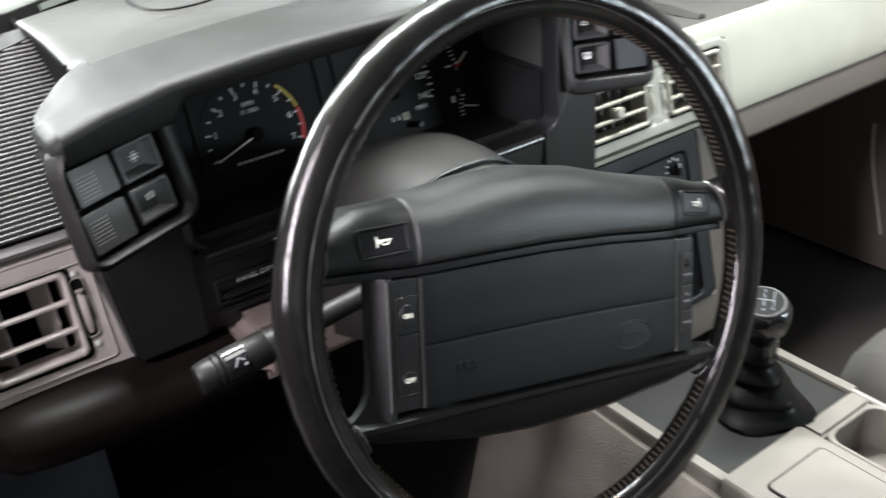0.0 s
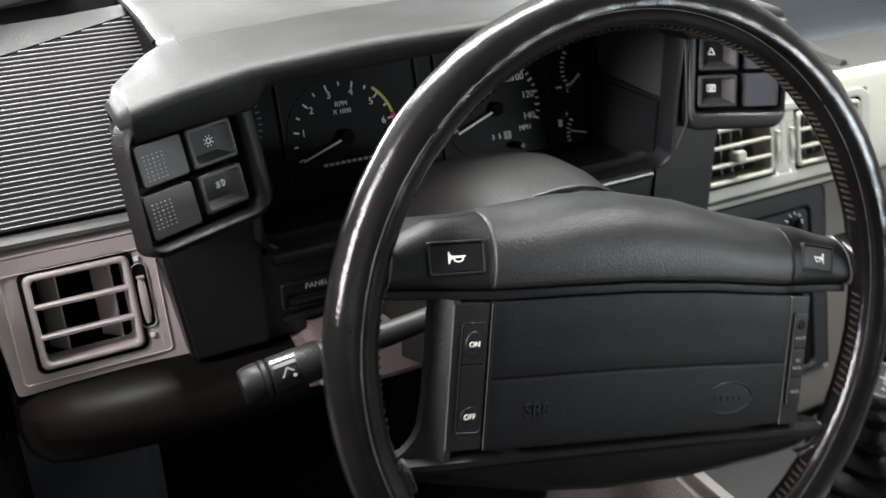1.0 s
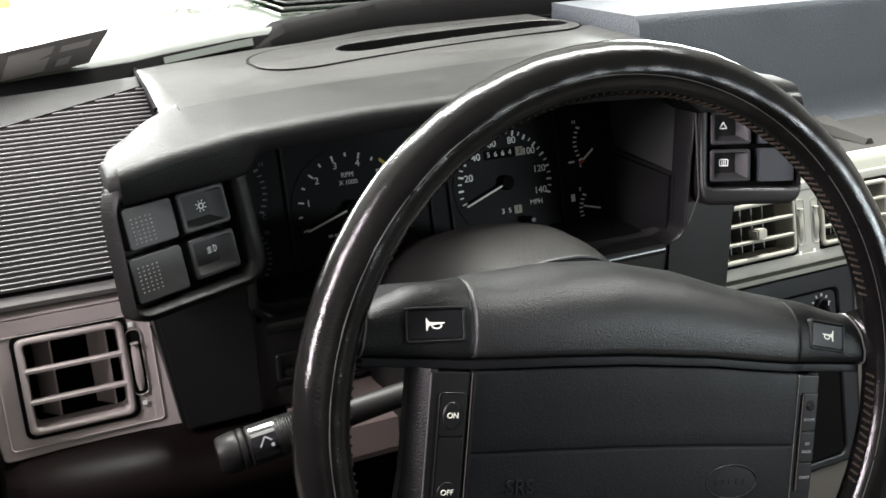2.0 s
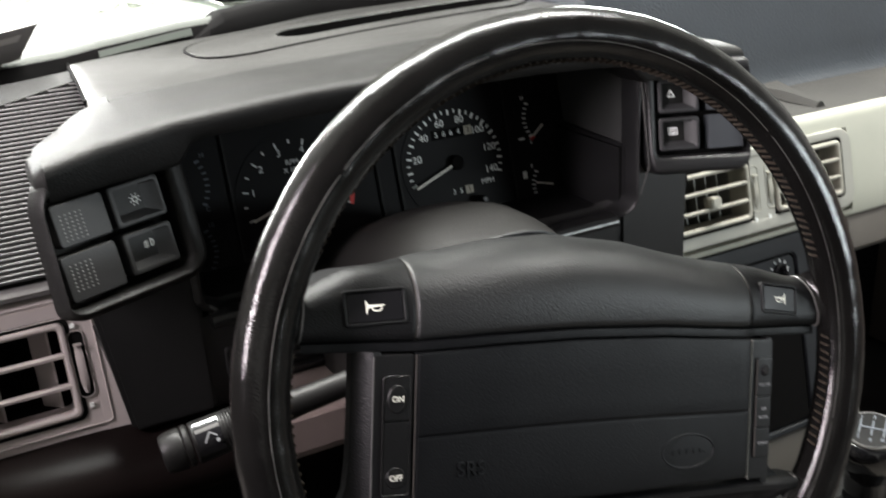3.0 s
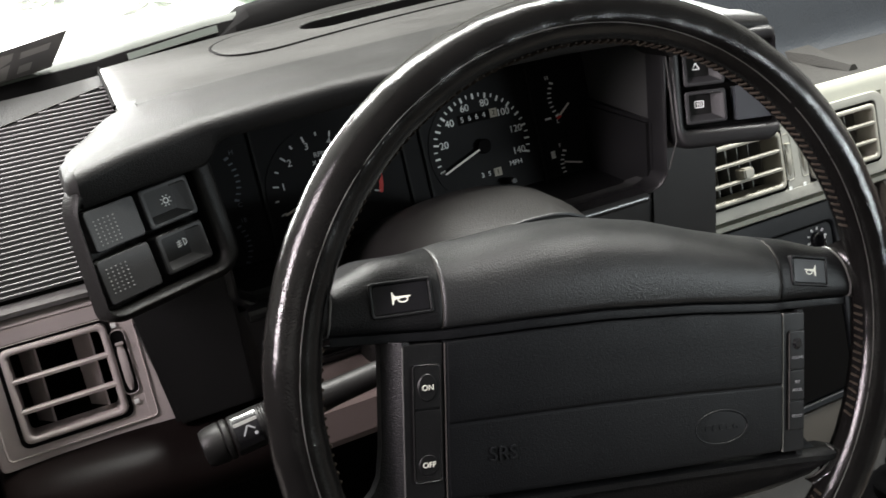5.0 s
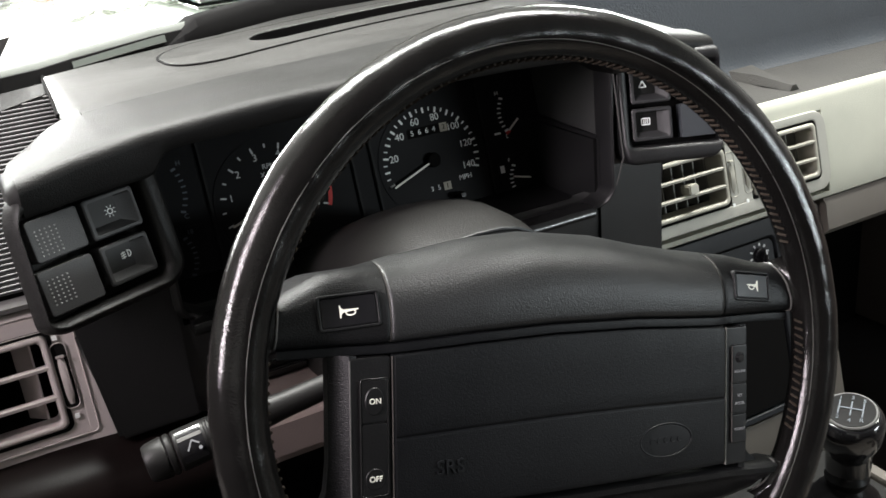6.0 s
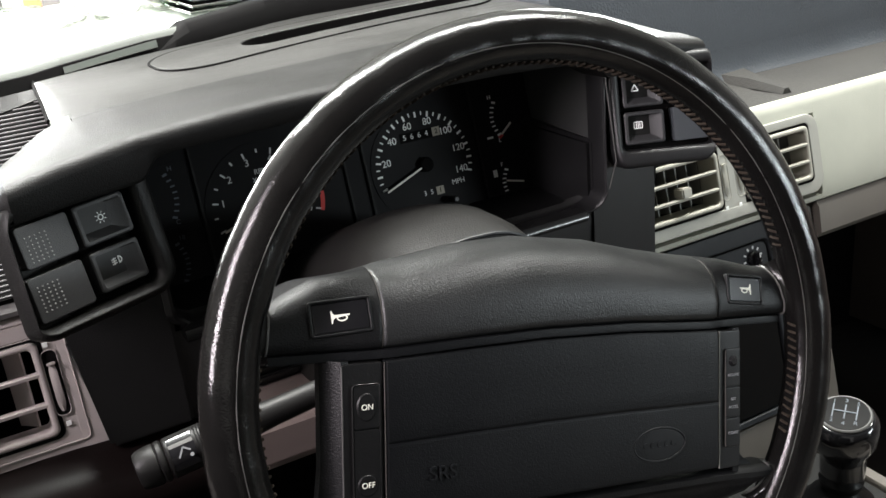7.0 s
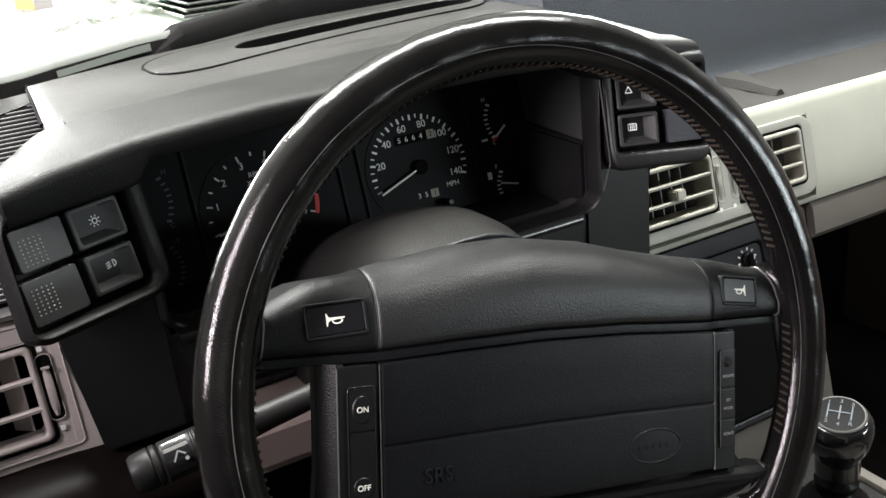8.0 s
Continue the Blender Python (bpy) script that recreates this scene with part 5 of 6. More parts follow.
def vent(name, m, x0, x1, y0, y1, slats, vanes, mat, label, knob=None, slider=None, depth=0.05):
    v = thing(name, label, "air vent", "dashboard air vents")
    bm = bmesh.new()
    ring_frame(bm, rounded(x0 - 0.0042, x1 + 0.0042, y0 - 0.0042, y1 + 0.0042, 0.0060, 4), rounded(x0 - 0.0016, x1 + 0.0016, y0 - 0.0016, y1 + 0.0016, 0.0050, 4), m, -0.012, 0.0012, 0.0005)
    part("gap", bm, GAP, v)
    bm = bmesh.new()
    ring_frame(bm, rounded(x0 - 0.0014, x1 + 0.0014, y0 - 0.0014, y1 + 0.0014, 0.0050, 4), rounded(x0 + 0.0032, x1 - 0.0032, y0 + 0.0030, y1 - 0.0030, 0.0034, 4), m, -0.02, 0.0036, 0.0018)
    part("frame", bm, mat, v)
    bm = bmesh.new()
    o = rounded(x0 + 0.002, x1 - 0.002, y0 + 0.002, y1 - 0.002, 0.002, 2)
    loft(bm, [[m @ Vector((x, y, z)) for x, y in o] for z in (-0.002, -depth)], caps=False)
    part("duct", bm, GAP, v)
    for k in range(slats):
        y = y0 + (y1 - y0) * (k + 1) / (slats + 1)
        bm = bmesh.new()
        sec = [(-0.0016, 0.0030), (0.0004, 0.0036), (0.0016, 0.0026), (0.0012, -0.004), (0.0002, -0.0065), (-0.0010, -0.004), (-0.0020, 0.0012)]
        loft(bm, [[m @ Vector((x, y + a, b)) for a, b in sec] for x in (x0 + 0.0018, x1 - 0.0018)])
        part("slat", bm, mat, v)
    for x, turn, wide in vanes:
        bm = bmesh.new()
        a = radians(turn)
        c, s = math.cos(a) * wide / 2, math.sin(a) * wide / 2
        loft(bm, [[m @ Vector((x + p * c + q * 0.0006, y, -0.018 - wide / 2 + p * s)) for p, q in ((-1, -1), (1, -1), (1, 1), (-1, 1))] for y in (y0 + 0.003, y1 - 0.003)])
        part("vane", bm, VANE if knob else mat, v)
    if knob:
        bm = bmesh.new()
        box(bm, m, knob[0] - 0.0056, knob[0] + 0.0056, knob[1] - 0.0046, knob[1] + 0.0046, -0.004, 0.0095, 0.0012)
        part("knob", bm, mat, v)
    if slider:
        sx, s0, s1 = slider
        bm = bmesh.new()
        ring_frame(bm, rounded(sx - 0.0052, sx + 0.0052, s0 - 0.0022, s1 + 0.0022, 0.004, 3), rounded(sx - 0.0046, sx + 0.0046, s0 - 0.0015, s1 + 0.0015, 0.0035, 3), m, -0.006, 0.0016, 0.0004)
        part("slider_rim", bm, mat, v)
        bm = bmesh.new()
        slab(bm, rounded(sx - 0.0047, sx + 0.0047, s0 - 0.0016, s1 + 0.0016, 0.0035, 3), m, -0.006, 0.0007, 0.0002)
        part("slider_slot", bm, GAP, v)
        bm = bmesh.new()
        rows = []
        for k in range(13):
            t = k / 12
            wide = 0.0030 * min(1.0, 4 * min(t + 0.06, 1.06 - t)) ** 0.5
            rows.append([m @ Vector((sx + x * wide, s0 + 0.001 + (s1 - s0 - 0.008) * t, z + 0.0026 * math.sin(math.pi * t))) for x, z in ((-1, -0.004), (-0.85, 0.0006), (0, 0.0014), (0.85, 0.0006), (1, -0.004))])
        loft(bm, rows)
        top = s1 - 0.0075
        box(bm, m, sx - 0.0028, sx + 0.0028, top - 0.0008, top + 0.0010, 0.0004, 0.0046, 0.0005)
        part("slider", bm, mat, v)
    return v


vent("air_vent", FA, -0.0720, -0.0065, -0.0330, 0.0300, 2, [(-0.058, 60, 0.022), (-0.022, 60, 0.022)], GREY, "grey plastic air vent with two slats", slider=(0.0, -0.0205, 0.0215))
FB = panel_frame(0.3, 0.2725, 0.73, 13)
bm = bmesh.new()
ring_frame(bm, rounded(-0.070, 0.1705, -0.0375, 0.0405, 0.016, 5), rounded(-0.0585, 0.1572, -0.0260, 0.0320, 0.005, 5), FB, -0.02, 0.0016, 0.0012)
plate = part("vent_bezel", bm, GREY2, dashboard, "grey plastic bezel round the centre vents")
bm = bmesh.new()
box(bm, FB, 0.0392, 0.0668, -0.028, 0.033, -0.02, 0.0012, 0.001)
part("bezel_bridge", bm, GREY2, plate)
bm = bmesh.new()
box(bm, FB, -0.055, 0.172, -0.032, 0.032, -0.06, -0.052)
part("duct_back", bm, GAP, dashboard)
thin = lambda a, b, n: [(a + (b - a) * (k + 0.5) / n, 84, 0.012) for k in range(n)]
vent("air_vent", FB, -0.055, 0.0362, -0.0222, 0.0282, 2, thin(-0.055, 0.0362, 7), VENT, "pale grey plastic air vent with slats and aiming knob", knob=(-0.0080, 0.0012), slider=(0.0440, -0.0165, 0.0225))
vent("air_vent", FB, 0.0695, 0.1535, -0.0222, 0.0282, 2, thin(0.0695, 0.1535, 7), VENT, "pale grey plastic air vent with slats", knob=(0.106, 0.0012), slider=(0.0622, -0.0165, 0.0225))
for m, x, y in ((FA, -0.0004, 0.0272), (FA, 0.0006, -0.0284), (FB, 0.0400, -0.0250), (FB, 0.0570, -0.0250)):
    mark = thing("airflow_mark", "small white airflow mark printed beside a vent", "marking", "airflow marks")
    bm = bmesh.new()
    box(bm, m, x - 0.0016, x + 0.0016, y - 0.0016, y + 0.0016, 0.0008 if m is FA else 0.003, 0.0016 if m is FA else 0.0036)
    part("print", bm, WHITE, mark)

# ---- speaker grille ----
grille = thing("speaker_grille", "ribbed dark plastic speaker grille at the end of the dash", "speaker grille")
bm = bmesh.new()
slab(bm, [(-0.075, -0.006), (0.0812, -0.006), (0.0812, 0.1800), (-0.075, 0.1360)], GR, -0.02, 0.0002, 0.0001)
part("backing", bm, GAP, grille)
for k in range(40):
    v = -0.0040 + k * 0.0046
    right = 0.0805
    left = max(-0.075, -0.0059 + (v - 0.1529) * 3.51)
    if left > right - 0.004:
        continue
    bm = bmesh.new()
    sec = [(-0.0006, 0.0), (-0.0005, 0.0006), (-0.0003, 0.0009), (0.0, 0.0010), (0.0003, 0.0009), (0.0005, 0.0006), (0.0006, 0.0)]
    loft(bm, [[GR @ Vector((u, v + a, b)) for a, b in sec] for u in (left, right)])
    part("rib", bm, RIB, grille)

# ---- centre console ----
console = thing("centre_console", "pale grey plastic centre console with a dark shifter plate", "console")
bm = bmesh.new()
rows = []
for y in (-0.62, -0.2, -0.0005):
    rows.append([(x, y, z) for x, z in ((0.122, 0.25), (0.135, 0.44), (0.139, 0.505), (0.142, 0.5185), (0.1455, 0.5215), (0.246, 0.5215), (0.2485, 0.5205), (0.250, 0.518), (0.250, 0.25))])
loft(bm, rows)
loft(bm, [[(x, y, z) for x, z in ((0.318, 0.25), (0.323, 0.518), (0.3245, 0.5205), (0.327, 0.5215), (0.328, 0.5215), (0.3325, 0.5185), (0.3355, 0.505), (0.34, 0.44), (0.352, 0.25))] for y in (-0.62, -0.2, -0.0005)])
box(bm, Matrix(), 0.248, 0.325, -0.0225, -0.0008, 0.45, 0.5213, 0.003)
box(bm, Matrix(), 0.248, 0.325, -0.6, -0.150, 0.45, 0.5213, 0.003)
box(bm, Matrix(), 0.249, 0.324, -0.16, -0.01, 0.45, 0.470, 0.001)
part("body", bm, PALE2, console)
for x0, x1 in ((0.1400, 0.1535), (0.3218, 0.3355)):
    bm = bmesh.new()
    rows = []
    for y, dz in ((-0.0005, 0.0), (0.06, 0.0), (0.11, 0.0005), (0.142, 0.001)):
        rows.append([(x, y, z) for x, z in ((x0 - 0.01 if x0 < 0.2 else x0, 0.25), (x0, 0.517 + dz), (x0 + 0.002, 0.5205 + dz), (x1 - 0.002, 0.5205 + dz), (x1, 0.517 + dz), (x1 if x0 < 0.2 else x1 + 0.01, 0.25))])
    loft(bm, rows)
    part("side_rail", bm, PALE2, console)
bm = bmesh.new()
loft(bm, [[(x, y, z + dz) for x, z in ((0.1538, 0.49), (0.1538, 0.5155), (0.155, 0.5168), (0.3203, 0.5168), (0.322, 0.5155), (0.322, 0.49))] for y, dz in ((0.0010, 0.0), (0.06, 0.0), (0.11, 0.0005), (0.142, 0.001))])
part("shifter_plate", bm, PLATE, console, "dark grey shifter plate")
bm = bmesh.new()
box(bm, Matrix(), 0.152, 0.324, 0.1425, 0.226, 0.25, 0.440, 0.003)
part("front_well", bm, PLATE, console)
TR = Matrix.Translation((0.232, -0.06, 0.5217))
bm = bmesh.new()
ring_frame(bm, rounded(0.0165, 0.0925, -0.0905, 0.0380, 0.012, 4), rounded(0.0205, 0.0885, -0.0865, 0.0340, 0.014, 4), TR, -0.05, -0.0002, 0.0016)
tray = part("tray_liner", bm, PALE2, console)
bm = bmesh.new()
slab(bm, rounded(0.018, 0.091, -0.089, 0.036, 0.012, 4), TR, -0.052, -0.046, 0.0002)
part("tray_floor", bm, PALE2, tray)
bm = bmesh.new()
ring_frame(bm, rounded(-0.072, 0.004, -0.14, 0.031, 0.006, 4), rounded(-0.0705, 0.0025, -0.1385, 0.0295, 0.005, 4), TR, -0.004, 0.0008, 0.0002)
part("lid_gap", bm, GAP, console)
bm = bmesh.new()
slab(bm, rounded(-0.0703, 0.0023, -0.1383, 0.0293, 0.005, 4), TR, -0.004, 0.0022, 0.0012)
part("lid", bm, PALE2, console)

# ---- gear lever ----
lever = thing("gear_lever", "glossy black gear knob on a lever with leather boot", "gear lever")
base = Vector((0.250, 0.050, 0.5175))
top = Vector((0.2340, 0.0395, 0.6370))
axis = (top - base).normalized()
KN = (axis.to_track_quat("Z", "Y")).to_matrix().to_4x4()
KN.translation = top
KN = KN @ pose(0, 0, 0, 4, 0, 0)


def turned(bm, m, prof, sides=32, squash=1.0):
    loft(bm, [[m @ Vector((r * math.cos(a), r * squash * math.sin(a), z)) for a in (2 * math.pi * k / sides for k in range(sides))] for r, z in prof])


bm = bmesh.new()
turned(bm, KN, [(0.0120, -0.078), (0.0150, -0.074), (0.0160, -0.055), (0.0164, -0.040), (0.0176, -0.034), (0.0222, -0.025), (0.0238, -0.0125), (0.0232, -0.0065), (0.0205, -0.0018), (0.0182, -0.0005)], 36)
knob = part("knob", bm, GLOSS, lever, "glossy black pear-shaped knob")
bm = bmesh.new()
turned(bm, KN, [(0.0186, -0.0016), (0.0186, 0.0004), (0.0176, 0.0012), (0.0168, 0.0010)], 36)
part("bright_ring", bm, MID, knob)
bm = bmesh.new()
turned(bm, KN, [(0.0170, 0.0000), (0.0166, 0.0014), (0.012, 0.0021), (0.004, 0.0024)], 36)
part("pattern_disc", bm, DISC, knob)
bm = bmesh.new()
for x in (-0.008, 0.0, 0.008):
    bar(bm, KN, x, -0.007, x, 0.007, 0.0009, 0.0022, 0.0030)
bar(bm, KN, -0.008, 0, 0.008, 0, 0.0009, 0.0022, 0.0030)
for x, y, t in ((-0.008, 0.0098, "1"), (-0.008, -0.0098, "2"), (0, 0.0115, "3"), (0, -0.0115, "4"), (0.008, 0.0098, "5"), (0.008, -0.0098, "R")):
    lettering(bm, t, 0.0048, KN @ Matrix.Translation((x, y, 0.0022)))
part("shift_pattern", bm, FAINT, knob)
bm = bmesh.new()
tube(bm, [base, base.lerp(top, 0.62)], 0.0065, 12)
part("shaft", bm, SATIN, lever)
bm = bmesh.new()
rows = []
for k in range(17):
    t = k / 16
    c = base.lerp(top, t * 0.52)
    r = 0.040 * (1 - t) ** 1.5 + 0.0125 + 0.0028 * math.sin(t * 22)
    row = []
    for i in range(28):
        a = 2 * math.pi * i / 28
        fold = 1 + 0.09 * (1 - t) * math.sin(4 * a + 5 * t)
        row.append(c + Vector((min(1.0, 0.9 + 0.1 * t) * r * fold * math.cos(a), r * fold * 1.02 * math.sin(a), 0.0)))
    rows.append(row)
loft(bm, rows)
part("boot", bm, BOOT, lever, "creased black leather boot")

# ---- seats, floor and doors ----
seat = thing("passenger_seat", "grey cloth front passenger seat with piped edge", "seat")
bm = bmesh.new()
rows = []
for y, s, d in ((-0.60, 1.0, 0.0), (-0.2, 1.0, 0.0), (-0.02, 1.0, 0.003), (0.025, 0.99, -0.004), (0.05, 0.97, -0.022), (0.062, 0.93, -0.06), (0.06, 0.9, -0.15)):
    rows.append([(0.62 + (x - 0.62) * s, y, z + d) for x, z in ((0.385, 0.26), (0.372, 0.40), (0.374, 0.455), (0.384, 0.492), (0.405, 0.515), (0.45, 0.522), (0.62, 0.508), (0.80, 0.522), (0.84, 0.50), (0.86, 0.44), (0.855, 0.26))])
loft(bm, rows)
part("cushion", bm, CLOTH, seat)
bm = bmesh.new()
tube(bm, [(0.3755, -0.6, 0.472), (0.3755, -0.03, 0.474), (0.379, 0.018, 0.468), (0.392, 0.046, 0.458), (0.45, 0.060, 0.452), (0.77, 0.060, 0.452), (0.83, 0.02, 0.46), (0.845, -0.6, 0.465)], 0.0035, 8)
part("piping", bm, BLACK, seat)

bm = bmesh.new()
surface(bm, [[(-0.62, y, 0.25), (-0.05, y, 0.25), (0.06, y, 0.29), (0.118, y, 0.40), (0.352, y, 0.40), (0.40, y, 0.29), (0.50, y, 0.25), (1.05, y, 0.25)] for y in (-1.6, -0.6, -0.2, 0.2, 0.615)])
tagged(link_mesh("floor", bm, CARPET), "dark brown carpeted car floor with tunnel", "floor", kind="structure")
bm = bmesh.new()
rows = []
for y, z, x in ((-0.62, 0.502, 0.134), (-0.05, 0.504, 0.134), (0.02, 0.506, 0.134), (0.10, 0.509, 0.134), (0.2, 0.515, 0.134), (0.27, 0.527, 0.134)):
    rows.append([(x + 0.008, y, z), (x, y, z), (x - 0.012, y, z - 0.02), (x - 0.035, y, z - 0.09), (x - 0.075, y, 0.30), (x - 0.12, y, 0.255)])
surface(bm, rows)
tagged(link_mesh("tunnel_carpet", bm, BEIGE), "grey-brown carpet on the side of the tunnel", "carpet", kind="structure")
bm = bmesh.new()
box(bm, Matrix(), -0.372, -0.235, 0.44, 0.60, 0.25, 0.585, 0.02, 3)
tagged(link_mesh("kick_panel", bm, KICK), "blue-grey plastic kick panel in the footwell", "panel", kind="structure")
for name, x0, x1, mat, text in (("door_1", -0.47, -0.405, DOORM, "driver's door with dark grey trim"), ("door_2", 0.97, 1.04, DOORM2, "passenger's door with brown-grey trim panel")):
    d = thing(name, text, "door", kind="structure")
    bm = bmesh.new()
    box(bm, Matrix(), x0, x1, -1.0, 0.64, 0.24, 0.86, 0.02, 3)
    part("trim_panel", bm, mat, d)
    bm = bmesh.new()
    s = x1 if x0 < 0 else x0
    box(bm, Matrix(), s - 0.02, s + 0.02, -0.75, 0.1, 0.60, 0.65, 0.012, 3)
    part("armrest", bm, mat, d)
    if x0 > 0:
        bm = bmesh.new()
        pts = [(0.968, 0.372 - 0.05 * math.sin(t * 0.9) ** 2, 0.50 - 0.15 * t) for t in (0, 0.2, 0.4, 0.6, 0.8, 1.0, 1.2)]
        tube(bm, pts, 0.002, 6)
        part("map_pocket_edge", bm, GREY, d)
bm = bmesh.new()
tube(bm, [(-0.372, 0.24, 0.25), (-0.368, 0.262, 0.5), (-0.365, 0.285, 0.70), (-0.362, 0.33, 0.80)], 0.010, 10)
tagged(link_mesh("door_seal", bm, GAP), "black rubber door seal", "seal", kind="structure")
bm = bmesh.new()
box(bm, Matrix(), -0.400, -0.3835, 0.10, 0.34, 0.25, 0.66, 0.006)
tagged(link_mesh("pillar_trim", bm, GREY), "grey plastic pillar trim", "trim", kind="structure")

# ---- windscreen and body ----
BASE = [(-0.45, 0.41, 0.884), (-0.36, 0.435, 0.885), (-0.297, 0.452, 0.886), (-0.265, 0.462, 0.887), (-0.2, 0.484, 0.888), (-0.173, 0.496, 0.890), (-0.093, 0.534, 0.893), (-0.04, 0.548, 0.894), (0.066, 0.606, 0.895), (0.2, 0.618, 0.896), (0.6, 0.605, 0.895), (0.8, 0.57, 0.890), (1.02, 0.42, 0.88)]


def strip(bm, a, b):
    surface(bm, [[Vector(p) + Vector(a) for p in BASE], [Vector(p) + Vector(b) for p in BASE]])


def sweep_base(bm, sec):
    loft(bm, [[Vector(p) + Vector((0, y, z)) for y, z in sec] for p in BASE])


windscreen = thing("window_1", "raked windscreen with dark rubber seal", "windscreen", kind="structure")
bm = bmesh.new()
sweep_base(bm, [(-0.004, -0.05), (-0.003, -0.004), (0.004, -0.004), (0.012, 0.0105), (0.03, 0.0105), (0.03, -0.05)])
part("seal_gap", bm, GAP, windscreen)
bm = bmesh.new()
sweep_base(bm, [(0.0125, 0.0), (0.0135, 0.0080), (0.019, 0.0135), (0.030, 0.0150), (0.042, 0.009), (0.042, -0.05), (0.0125, -0.05)])
part("frit_band", bm, FRIT, windscreen)
bm = bmesh.new()
base_y, base_z = [(p[0], p[1]) for p in BASE], [(p[0], p[2]) for p in BASE]
rows = []
for x, h in ((-0.085, 0.0), (-0.068, 0.010), (-0.052, 0.0185), (-0.03, 0.0195), (0.0, 0.0205), (0.04, 0.0222), (0.066, 0.024), (0.12, 0.028), (0.2, 0.031), (0.4, 0.034), (0.8, 0.03), (0.98, 0.02)):
    y, z = lerp(base_y, x), lerp(base_z, x)
    rows.append([(x, y + a, z + b) for a, b in ((0.0015, -0.03), (0.0015, 0.0), (0.0045, h * 0.6), (0.012, h * 0.93), (0.022, h), (0.05, h * 0.9), (0.07, -0.03))])
loft(bm, rows)
part("cowl_cover", bm, GAP, windscreen)
bm = bmesh.new()
rows = []
for k in range(6):
    x = -0.173 + 0.088 * k / 5
    y, z = lerp(base_y, x), lerp(base_z, x)
    t = 0.0046 + 0.0012 * k / 5
    rows.append([(x, y + a, z + b) for a, b in ((0.0045, 0.0042), (0.0074, 0.0046 + t), (0.0086, 0.0042 + t), (0.0060, 0.0036))])
loft(bm, rows)
part("id_plate", bm, IDPLATE, windscreen, "blank grey-green plate strip")
bm = bmesh.new()
surface(bm, [[(x * (1 - 0.14 * k), y + 0.040 - 0.62 * k + 0.05 * math.sin(k * math.pi), z + 0.004 + (1.27 - z) * k) for x, y, z in BASE] for k in (0, 0.12, 0.25, 0.5, 0.75, 1.0)])
glass = part("glass", bm, GLASS, windscreen)
glass.visible_shadow = False

roof = thing("car_body", "white car body shell round the cabin", "car body", kind="structure")
bm = bmesh.new()
box(bm, Matrix(), -0.42, 0.98, -1.5, -0.02, 1.27, 1.31, 0.01)
part("roof", bm, ROOF, roof)
bm = bmesh.new()
box(bm, Matrix(), -0.45, 1.05, -1.62, -1.5, 0.25, 1.31, 0.01)
part("rear_bulkhead", bm, CLOTH, roof)
for s in (-1, 1):
    bm = bmesh.new()
    x0, x1 = (-0.43, -0.38) if s < 0 else (1.0, 0.92)
    tube(bm, [(x0, 0.32, 0.84), ((x0 + x1) / 2 , 0.14, 1.08), (x1, -0.04, 1.28)], 0.024, 10)
    part("pillar", bm, ROOF, roof)
bm = bmesh.new()
rows = [[Vector(p) + Vector((0, 0.040, 0.0)) for p in BASE], [Vector(p) + Vector((0, 0.055, 0.004)) for p in BASE]]
for y in (0.72, 0.9, 1.2, 1.5, 1.8, 1.95):
    rows.append([(x, y, 0.893 - 0.02 * ((x - 0.28) / 0.72) ** 2 - 0.022 * (y - 0.6)) for x, _, _ in BASE])
surface(bm, rows)
part("bonnet", bm, PAINT, roof)
for x in (-0.53, 1.08):
    bm = bmesh.new()
    box(bm, Matrix(), x - 0.03, x + 0.03, 0.3, 1.95, 0.3, 0.84, 0.02, 3)
    part("wing", bm, PAINT, roof)
bm = bmesh.new()
box(bm, Matrix(), -0.55, 1.1, 1.93, 2.0, 0.3, 0.82, 0.02, 3)
part("nose", bm, PAINT, roof)

# ---- the workshop outside ----
bm = bmesh.new()
box(bm, Matrix(), -6, 6, -6, 7, -0.1, 0.0)
tagged(link_mesh("ground", bm, CONCRETE), "grey concrete workshop floor", "floor", kind="structure")
for name, a, b in (("wall_north", (-6, 6.9, 0), (6, 7, 3.2)), ("wall_south", (-6, -6, 0), (6, -5.9, 3.2)), ("wall_west", (-6, -6, 0), (-5.9, 7, 3.2)), ("wall_east", (5.9, -6, 0), (6, 7, 3.2))):
    bm = bmesh.new()
    box(bm, Matrix(), a[0], b[0], a[1], b[1], a[2], b[2])
    tagged(link_mesh(name, bm, WALL), "plain white painted workshop wall", "wall", kind="structure")
bm = bmesh.new()
box(bm, Matrix(), -6, 6, -6, 7, 3.2, 3.3)
tagged(link_mesh("ceiling", bm, WALL), "white workshop ceiling", "ceiling", kind="structure")

sticker = thing("windscreen_sticker", "dark slanted sticker on the windscreen seen from behind", "sticker")
ST = [Vector(p) for p in ((-0.335, 0.462, 0.890), (-0.235, 0.490, 0.9025), (-0.2175, 0.467, 0.9313), (-0.325, 0.440, 0.919))]
n = (ST[1] - ST[0]).cross(ST[3] - ST[0]).normalized() * 0.0004


def on_sticker(a, b):
    return ST[0].lerp(ST[1], a).lerp(ST[3].lerp(ST[2], a), b)


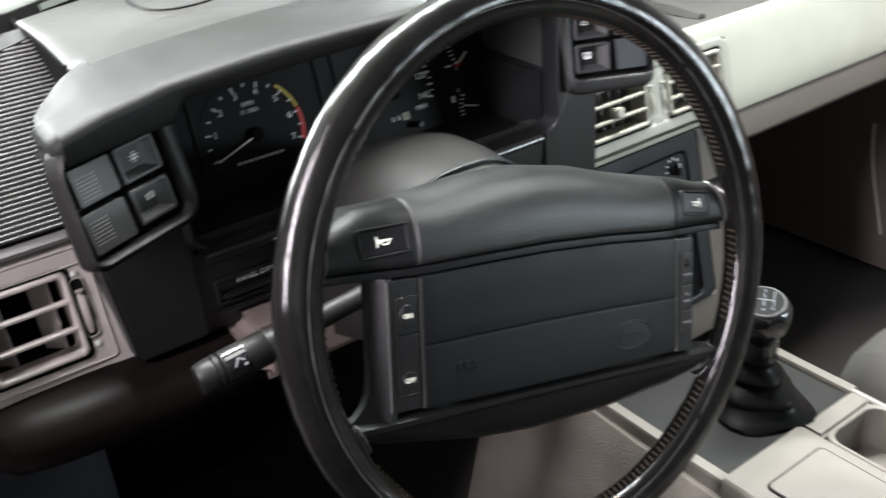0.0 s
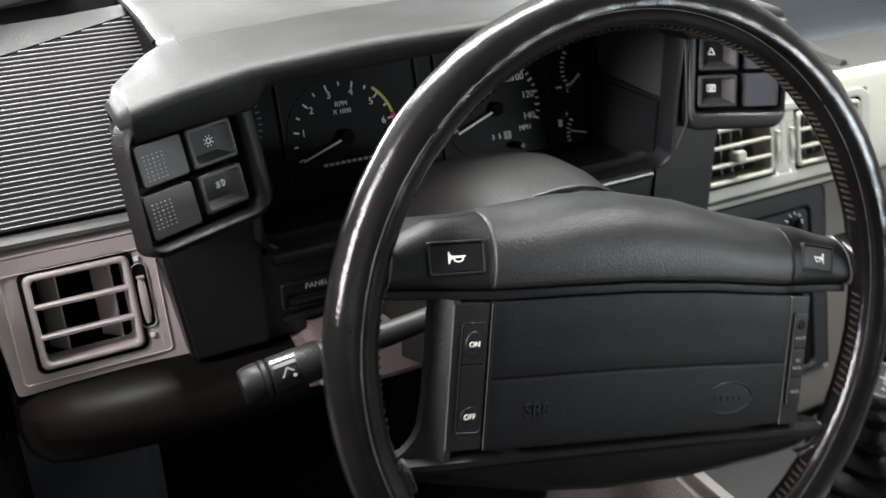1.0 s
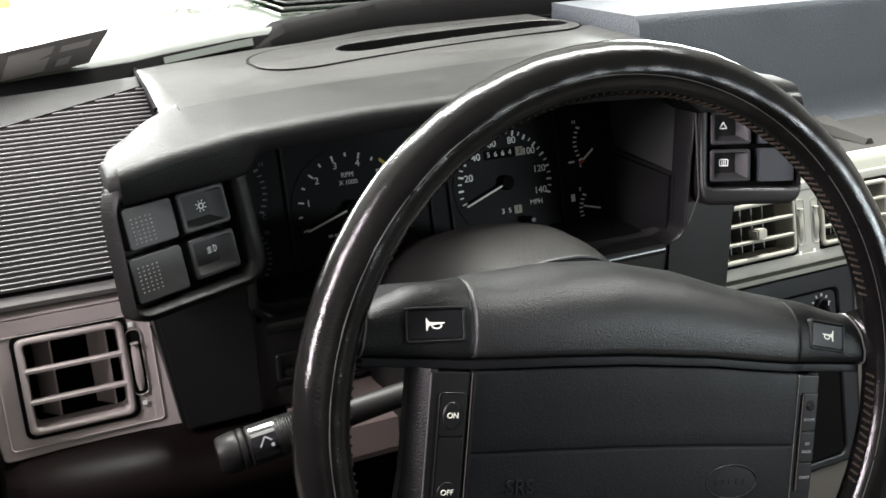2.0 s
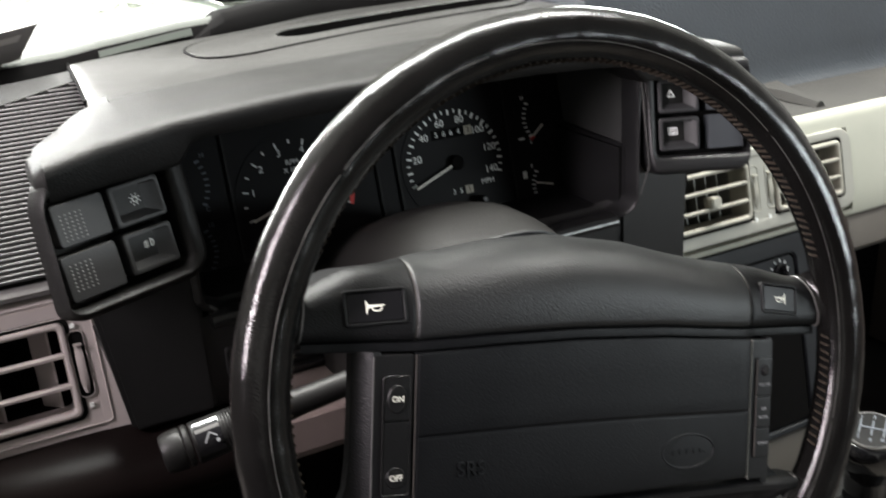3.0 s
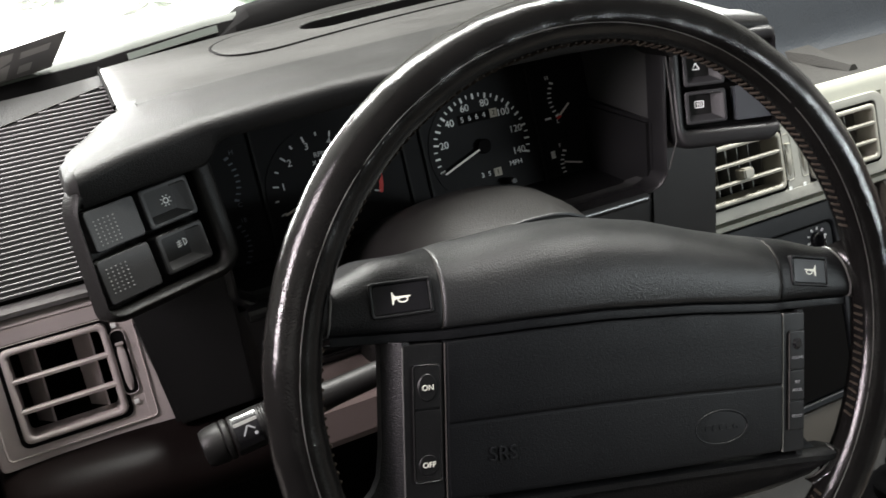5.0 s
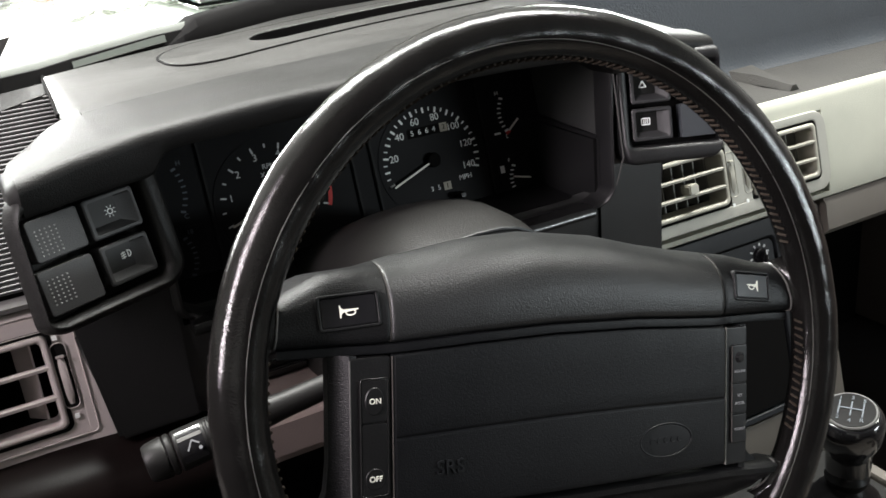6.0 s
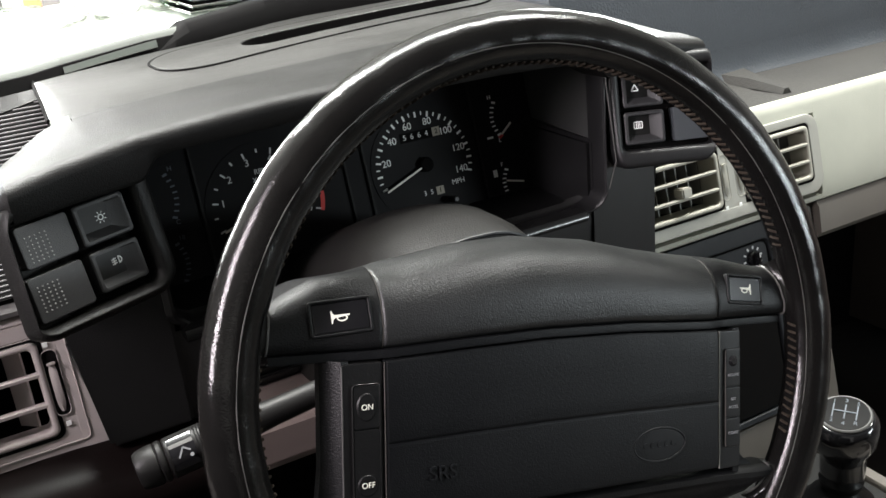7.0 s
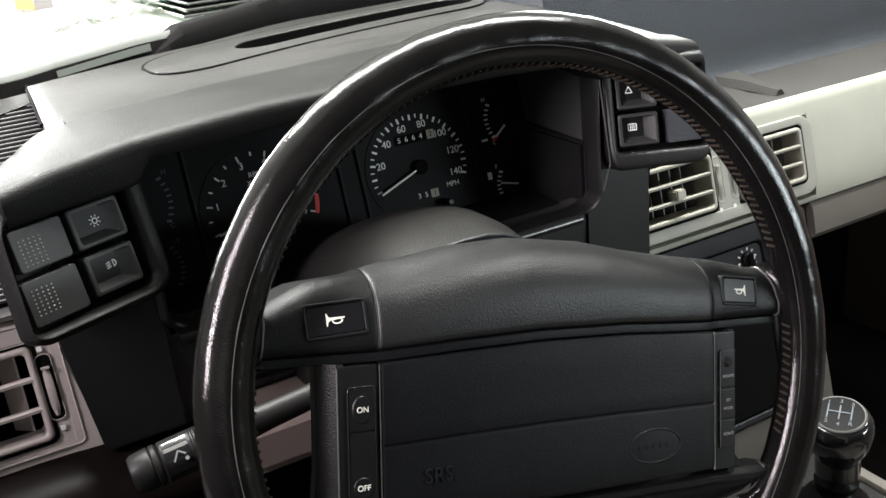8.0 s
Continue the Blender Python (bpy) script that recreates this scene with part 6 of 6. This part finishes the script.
bm = bmesh.new()
loft(bm, [[p + n * k for p in ST] for k in (0, 1)])
part("sheet", bm, STICKER, sticker)
for a0, a1, b0, b1, mat in ((0.30, 0.62, 0.14, 0.86, STICKER2), (0.10, 0.24, 0.2, 0.8, STICKER2), (0.68, 0.90, 0.62, 0.80, STICKER2), (0.70, 0.80, 0.18, 0.40, STICKER2)):
    bm = bmesh.new()
    loft(bm, [[on_sticker(a, b) + n * k for a, b in ((a0, b0), (a1, b0), (a1, b1), (a0, b1))] for k in (-1.5, 2.5)])
    part("printed_bar", bm, mat, sticker)


def crumple(name, label, corners, mat, n=26, height=0.05, seed=1.0):
    """A crumpled sheet spanned between four corners."""
    c = [Vector(p) for p in corners]
    bm = bmesh.new()
    rows = []
    for i in range(n + 1):
        row = []
        for j in range(n + 1):
            p = c[0].lerp(c[1], i / n).lerp(c[3].lerp(c[2], i / n), j / n)
            q = Vector((p.x * 13, p.y * 13, seed))
            h = noise.noise(q) * 0.6 + abs(noise.noise(q * 2.3)) * 0.6 + abs(noise.noise(q * 5.1)) * 0.25
            edge = min(1.0, 5 * min(i, n - i, j, n - j) / n + 0.15)
            row.append(p + Vector((0.012 * noise.noise(q * 3), 0.012 * noise.noise(q * 3 + Vector((5, 5, 5))), height * max(0.02, h + 0.2) * edge)))
        rows.append(row)
    surface(bm, rows)
    ob = link_mesh(name, bm, mat)
    return tagged(ob, label, "plastic sheet")


crumple("plastic_wrap", "crumpled clear plastic wrap lying on the bonnet", [(-0.13, 0.86, 0.886), (0.03, 0.87, 0.890), (0.17, 1.20, 0.878), (-0.06, 1.16, 0.880)], CLEAR, seed=1.3)
crumple("plastic_wrap", "loose clear plastic wrap lying on the bonnet", [(-0.28, 1.13, 0.872), (-0.12, 1.15, 0.874), (-0.06, 1.34, 0.870), (-0.28, 1.36, 0.868)], CLEAR, height=0.03, seed=7.7)
trays = thing("plastic_tray_stack", "stack of thin clear green-tinted plastic trays on the bonnet", "trays")
for k in range(7):
    bm = bmesh.new()
    z = 0.893 + k * 0.0058
    o = k * 0.006
    loft(bm, [[(0.008 + o + 0.02 * e, 0.78 + o * 1.5 + y, z + dz) for y, dz in ((0, 0), (0.004, 0.0026), (0.27, 0.0026), (0.27, 0.0002))] for e in (0, 0.3, 1, 10, 26)])
    part("tray", bm, TRAY, trays)
cart = thing("parts_box", "low carton with dark and orange printed sides", "carton")
bm = bmesh.new()
box(bm, Matrix(), -0.40, -0.05, 1.42, 1.62, 0.845, 0.90, 0.003)
part("body", bm, WALL, cart)
for i, (x, mat) in enumerate(((-0.36, STICKER), (-0.30, ORANGE), (-0.22, STICKER), (-0.17, MID), (-0.11, ORANGE), (-0.08, STICKER))):
    bm = bmesh.new()
    box(bm, Matrix(), x, x + 0.028, 1.4165, 1.4195, 0.852, 0.892)
    part("printed_patch", bm, mat, cart)
